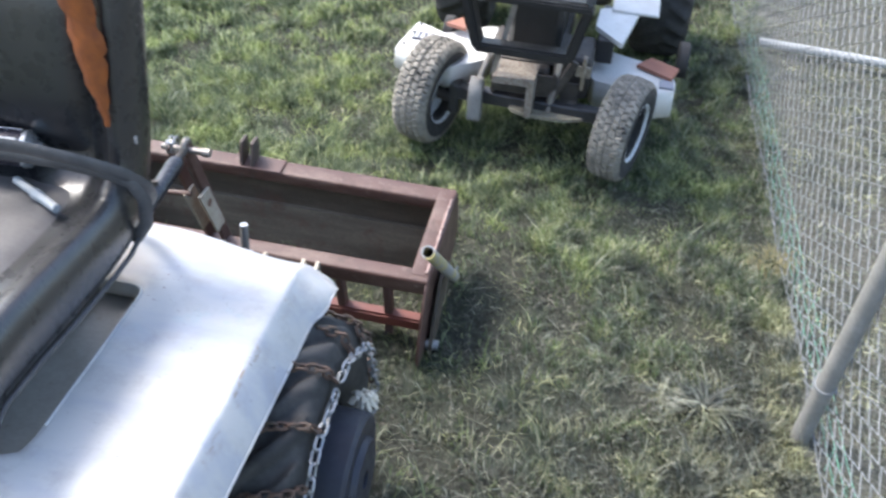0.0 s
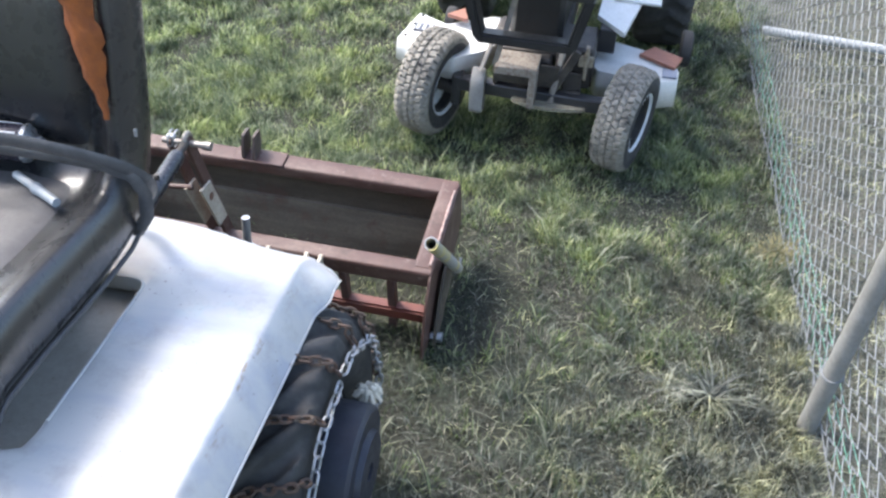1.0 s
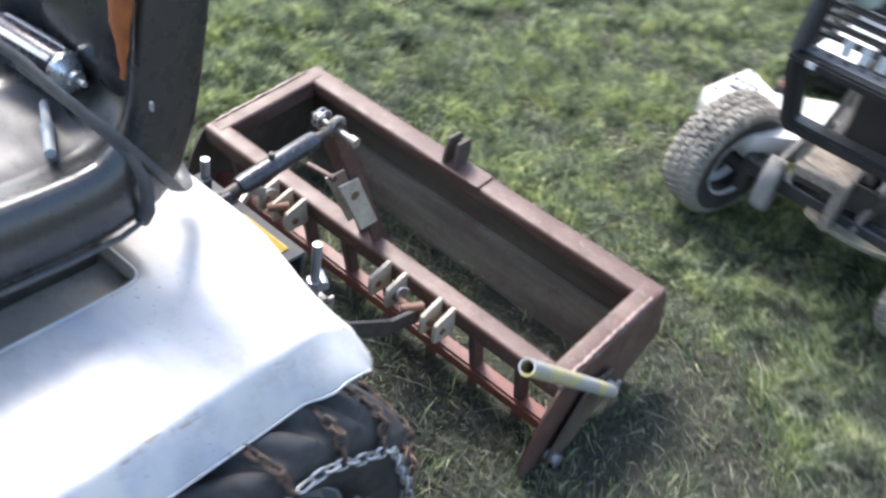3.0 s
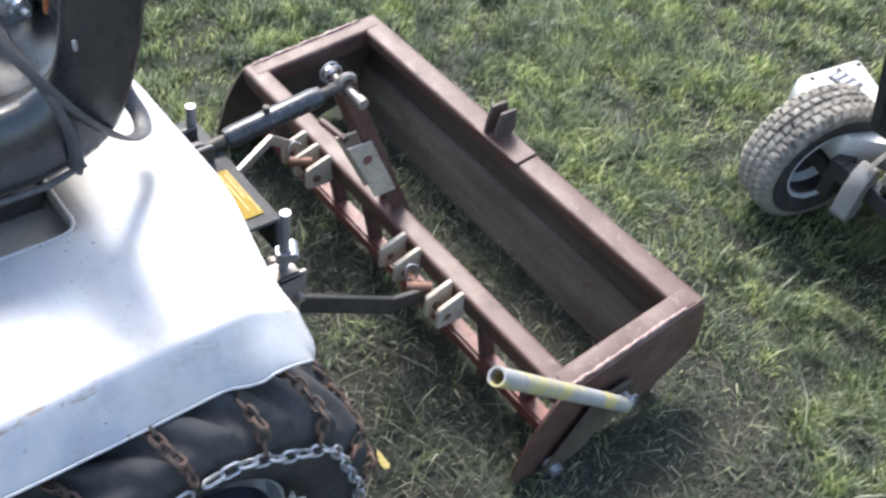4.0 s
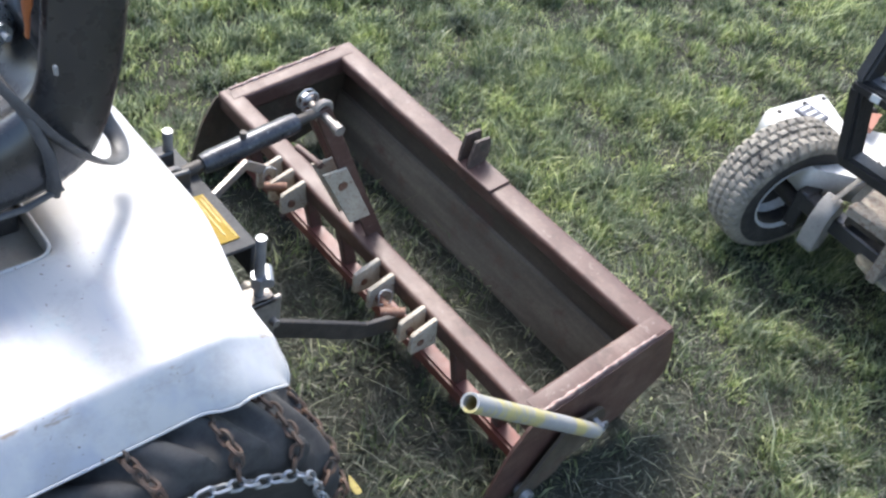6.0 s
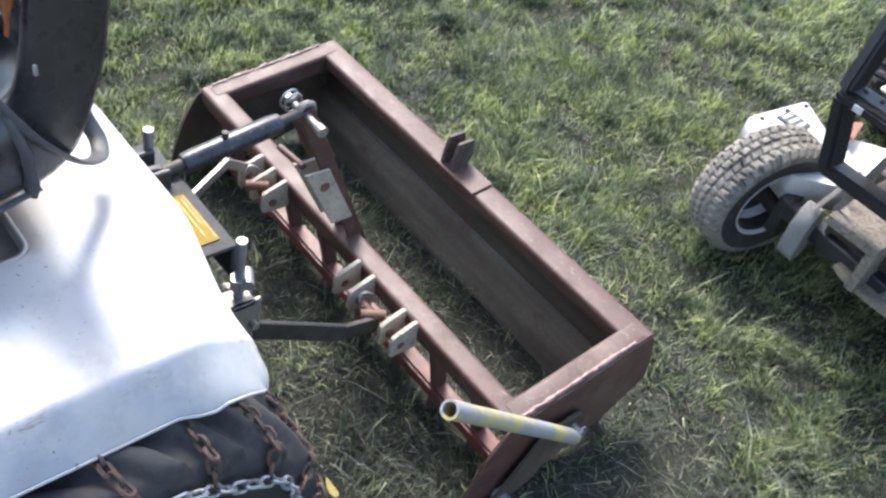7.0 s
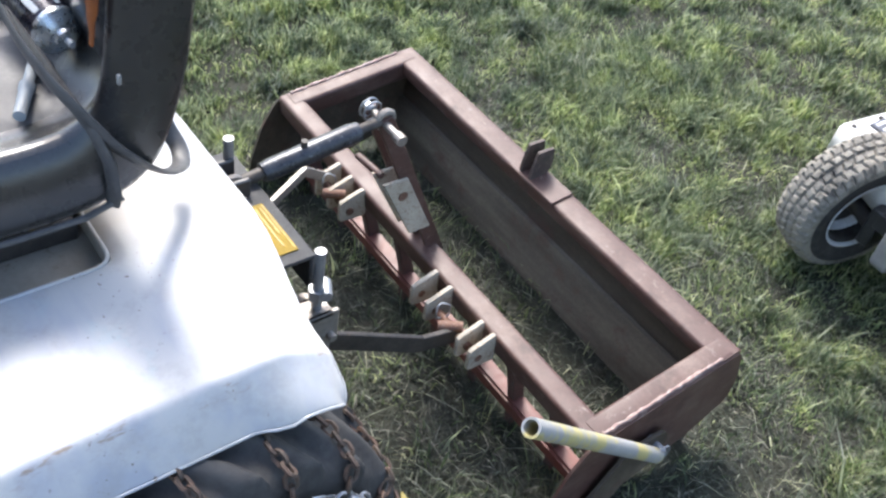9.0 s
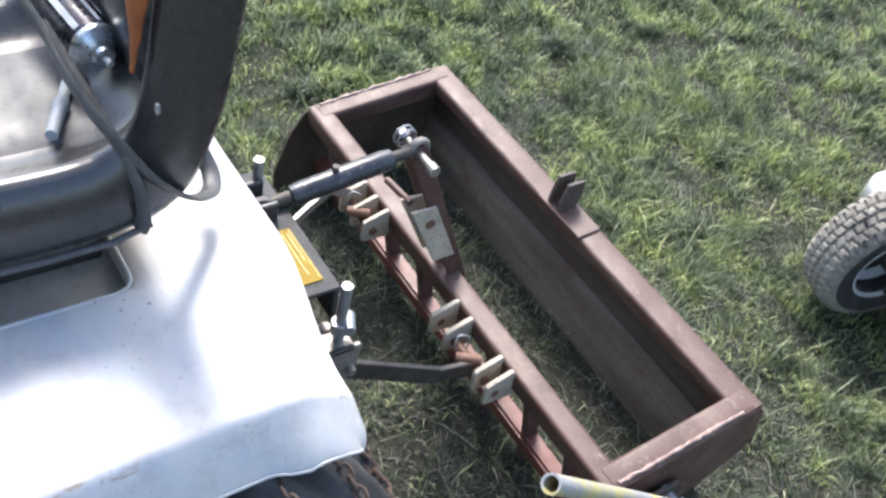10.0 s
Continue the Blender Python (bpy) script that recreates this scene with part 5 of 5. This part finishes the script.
    bx(bm, .535, .585, 1.225, 1.285, .2645, .2705, 0)
    part("deck_reflector", bm, worn("faded_blue_sticker", (0.22, 0.235, 0.29), (0.18, 0.195, 0.24), (0.3, 0.3, 0.3), 0.5), dk, "faded blue-grey sticker")
    bm = bmesh.new()
    k = 24
    ring = [(0.172 + .128 * math.cos(a * math.tau / k), 1.045 + .040 * math.sin(a * math.tau / k)) for a in range(k)]
    t = [bm.verts.new((x, y, .206)) for x, y in ring]
    b = [bm.verts.new((x, y, .194)) for x, y in ring]
    bm.faces.new(t)
    bm.faces.new(b[::-1])
    for i in range(k):
        bm.faces.new((t[i], t[(i + 1) % k], b[(i + 1) % k], b[i]))
    part("belt_guard", bm, worn("pale_dusty_guard", (0.27, 0.25, 0.18), (0.20, 0.18, 0.13), (0.18, 0.14, 0.1), 0.7), mower, "pale dusty belt guard under the nose")
    # rear end
    for x in (-0.30, 0.53):
        bm = bmesh.new()
        turned(bm, [(-.09, .13), (-.115, .18), (-.11, .225), (-.08, .240), (0, .245), (.08, .240), (.11, .225), (.115, .18), (.09, .13)], lambda px, a: 0.012 * step((a / math.tau * 20 + (.5 if px > 0 else 0) + abs(px) * 9) % 1, 0, .15) * (1 - step((a / math.tau * 20 + (.5 if px > 0 else 0) + abs(px) * 9) % 1, .4, .55)) * (abs(px) < .108), 200, 22)
        bmesh.ops.translate(bm, vec=(x, 2.15, .248), verts=bm.verts)
        ty = part("rear_tyre", bm, TYRE, mower, "black lugged rear tyre")
        bm = bmesh.new()
        lathe(bm, [(-.085, .135), (.085, .135), (.085, .12), (.03, .05), (-.03, .05), (-.085, .12)], (x, 2.15, .248), 32)
        part("rim", bm, RIM_WHITE, ty)
    bm = bmesh.new()
    bx(bm, -0.36, -0.17, 1.75, 2.45, 0.52, 0.535, 0.01)
    bx(bm, 0.39, 0.62, 1.86, 2.45, 0.52, 0.535, 0.01)
    bx(bm, -0.36, 0.62, 2.1, 2.5, 0.535, 0.55, 0.01)
    bx(bm, 0.33, 0.50, 1.50, 1.92, 0.40, 0.412, 0.004)
    bx(bm, -0.23, -0.10, 1.50, 1.90, 0.40, 0.412, 0.004)
    pieces("rear_fender", bm, MOWER_WHITE, mower, "white rear fender and foot rests")
    bm = bmesh.new()
    top = [bm.verts.new((x, y, .402)) for x, y in rounded([(.285, 1.36), (.29, 1.52), (.44, 1.58), (.385, 1.235)], .01, 2)]
    low = [bm.verts.new((v.co.x, v.co.y, .385)) for v in top]
    bm.faces.new(top)
    bm.faces.new(low[::-1])
    for i in range(len(top)):
        bm.faces.new((top[i], low[i], low[(i + 1) % len(top)], top[(i + 1) % len(top)]))
    part("side_panel", bm, MOWER_WHITE, mower, "white slanted side panel")
    bm = bmesh.new()
    bx(bm, .30, .36, 1.28, 1.60, .30, .386, .004)
    part("panel_bracket", bm, BLACK, mower)
    bm = bmesh.new()
    bx(bm, -.1, .32, 1.9, 2.4, .25, .53, .02)
    part("gearbox", bm, GREASY, mower)


mower_body()

# ---- wire fence ----
fence = thing("chain_link_fence", pose(1.01, 0.0, 0), "galvanised chain-link fence on steel posts beside lawn", "fence")


def fence_mesh(y0, y1, top, cell=0.056, wire=0.0017):
    bm = bmesh.new()
    n = int((y1 - y0) / (cell))
    verts, faces = [], []
    steps = int(top / (cell / 2))
    for i in range(n):
        yc = y0 + i * cell
        pts = []
        for k in range(steps + 1):
            z = 0.005 + k * cell / 2 * 1.0
            y = yc + (cell / 2 if (k + i) % 2 else -cell / 2) + 0.006 * noise.noise((yc * 3, z * 3, 0.4))
            x = FENCE_X(y) + 0.06 * z + (0.0028 if (k + i) % 2 else -0.0028) + 0.012 * noise.noise((y * 1.1, z * 1.3, 6.2))
            pts.append((x, y, z))
        base = len(verts)
        for (x, y, z) in pts:
            verts += [(x - wire, y, z), (x, y - wire, z + wire), (x + wire, y, z), (x, y + wire, z - wire)]
        for k in range(steps):
            a, b = base + 4 * k, base + 4 * (k + 1)
            for q in range(4):
                faces.append((a + q, a + (q + 1) % 4, b + (q + 1) % 4, b + q))
    bm.free()
    me = bpy.data.meshes.new("chain_link_mesh")
    me.from_pydata(verts, [], faces)
    me.materials.append(GALV)
    ob = new("chain_link_mesh", me)
    ob.parent = fence
    ob.matrix_parent_inverse = BASE[fence.name].inverted()
    return tagged(ob, "woven galvanised wire mesh", kind="stuff")


fence_mesh(-1.6, 4.6, 1.42)
for y in (-0.06, 3.0):
    x = FENCE_X(y) - 0.032
    bm = bmesh.new()
    cyl(bm, (x, y, -0.02), (x + 0.09, y - 0.03, 1.50), 0.024, 20)
    post = part("post", bm, POST, fence, "grey weathered steel post")
    for z in (0.19, 0.80, 1.3):
        bm = bmesh.new()
        c = Vector((x + 0.09 * z / 1.5, y - 0.03 * z / 1.5, z))
        sweep(bm, [c + Vector((0.026 * math.cos(k * math.tau / 20), 0.026 * math.sin(k * math.tau / 20), 0.008 * math.sin(k * math.tau / 20))) for k in range(20)], 0.0032, 6, closed=True, up=(0, 0, 1))
        part("wire_tie", bm, GALV, post, "pale wire tie")
bm = bmesh.new()
sweep(bm, [(FENCE_X(y) + 0.006 * math.sin(y * 7), y, 0.02 + 0.004 * math.sin(y * 5)) for y in np.linspace(-1.6, 4.6, 40)], 0.002, 6)
part("tension_wire", bm, GALV, fence)

bm = bmesh.new()
rng = random.Random(8)
for k in range(40):
    y = -0.5 + k * 0.07
    sweep(bm, [(FENCE_X(y) + 0.014 + rng.uniform(0, .01), y + rng.uniform(-.01, .01), 0.0), (FENCE_X(y) + 0.02, y, 0.10), (FENCE_X(y) + 0.03, y + rng.uniform(-.01, .01), 0.11 + 0.10 * noise.noise((y * 2, 0, 0)))], 0.0011, 4)
for z in (0.03, 0.07, 0.11):
    sweep(bm, [(FENCE_X(y) + 0.018 + z * .1, y, z + 0.008 * math.sin(y * 9)) for y in np.linspace(-0.5, 2.25, 40)], 0.0011, 4)
tagged(part("garden_netting", bm, worn("green_plastic_net", (0.10, 0.30, 0.20), (0.14, 0.36, 0.26), (0.2, 0.3, 0.25), 0.5)), "low green plastic netting along the fence foot", "netting")
bm = bmesh.new()
sweep(bm, [(0.98, 2.30, 0.03), (1.4, 2.26, 0.032), (2.6, 2.12, 0.03)], 0.02, 14)
tagged(part("pipe", bm, PIPE_WHITE), "white plastic pipe lying on the ground behind the fence", "pipe")


# ---- loose things on the seat ----
def spray_can():
    a, b = Vector((-0.562, -0.662, 0.908)), Vector((-0.74, -0.685, 0.912))
    d = (b - a).normalized()
    m = Matrix.Translation(a) @ d.to_track_quat("X", "Z").to_matrix().to_4x4()
    can = thing("spray_can", m, "black and silver aerosol can lying on the seat", "spray can")
    for name, prof, mat, lab in (
        ("can_body", [(.022, .0), (.022, .030), (.030, .0325), (.165, .0325), (.172, .030), (.172, .0)], CAN_BLACK, "black printed can body"),
        ("can_shoulder", [(-.002, .0), (-.002, .013), (.003, .0145), (.006, .013), (.008, .020), (.018, .029), (.020, .0325), (.026, .0335), (.0285, .032), (.0285, .0)], CAN_SILVER, "silver domed can top"),
        ("can_valve", [(-.016, .0), (-.016, .0045), (-.003, .0045), (-.003, .0)], PALE, "")):
        bm = bmesh.new()
        lathe(bm, prof, (0, 0, 0), 32, closed=False)
        bmesh.ops.transform(bm, matrix=m, verts=bm.verts)
        part(name, bm, mat, can, lab)
    for turn, wide, mat in ((-35, .0045, PALE), (20, .003, PALE), (62, .006, ZINC), (128, .005, PALE)):
        bm = bmesh.new()
        bx(bm, .034, .160, -wide, wide, .0318, .0329, 0.0003, Matrix.Rotation(radians(turn), 4, "X"))
        bmesh.ops.transform(bm, matrix=m, verts=bm.verts)
        part("print_stripe", bm, mat, can, "pale printed stripe")


spray_can()


def strap():
    bm = bmesh.new()
    pts = [(-.80, -.735, .935), (-.70, -.735, .95), (-.58, -.73, .955), (-.503, -.733, .955), (-.444, -.727, .945), (-.404, -.715, .93), (-.380, -.70, .91), (-.368, -.68, .88), (-.385, -.644, .83), (-.43, -.597, .765), (-.465, -.56, .735), (-.50, -.545, .735), (-.525, -.55, .755), (-.535, -.56, .79)]
    fine = []
    for i in range(len(pts) - 1):
        p0, p1, p2, p3 = (Vector(pts[max(0, min(len(pts) - 1, i + o))]) for o in (-1, 0, 1, 2))
        for k in range(5):
            t = k / 5
            fine.append(0.5 * (2 * p1 + (p2 - p0) * t + (2 * p0 - 5 * p1 + 4 * p2 - p3) * t * t + (3 * p1 - p0 - 3 * p2 + p3) * t ** 3))
    sweep(bm, fine, 0.0125, 8, flat=0.3, up=(0, 1, 0))
    band = thing("rubber_strap", pose(-.43, -.6, .75), "black rubber strap looped round the seat", "strap")
    part("strap_loop", bm, STRAP, band)
    bm = bmesh.new()
    sweep(bm, [(-.62, -.715, .925), (-.50, -.712, .925), (-.43, -.71, .92), (-.382, -.70, .90), (-.368, -.69, .86), (-.375, -.685, .81), (-.392, -.682, .782), (-.404, -.68, .765)], 0.012, 8, flat=0.45, up=(0, 1, 0))
    part("strap_tail", bm, STRAP, band, "loose hanging strap end")



strap()
bm = bmesh.new()
a, b = Vector((-.60, -.695, .862)), Vector((-.495, -.751, .860))
sweep(bm, [a, a.lerp(b, .45), a.lerp(b, .47), a.lerp(b, .55), a.lerp(b, .57), b], [.0075, .0075, .0105, .0105, .009, .008], 14)
tagged(part("plastic_handle", bm, PLASTIC_GREY), "pale grey plastic rod lying on the seat", "tool")


# ---- fallen leaf ----
bm = bmesh.new()
side = [bm.verts.new((-0.173 + 0.022 * math.cos(a * math.tau / 12) - 0.006 * math.sin(a * math.tau / 12), -0.268 + 0.008 * math.sin(a * math.tau / 12), 0.030 + 0.006 * math.cos(a * math.tau / 6))) for a in range(12)]
low = [bm.verts.new(v.co - Vector((0, 0, 0.0012))) for v in side]
bm.faces.new(side)
bm.faces.new(low[::-1])
for i in range(12):
    bm.faces.new((side[i], low[i], low[(i + 1) % 12], side[(i + 1) % 12]))
tagged(part("leaf", bm, LEAF), "small yellow fallen leaf lying in the grass", "leaf")
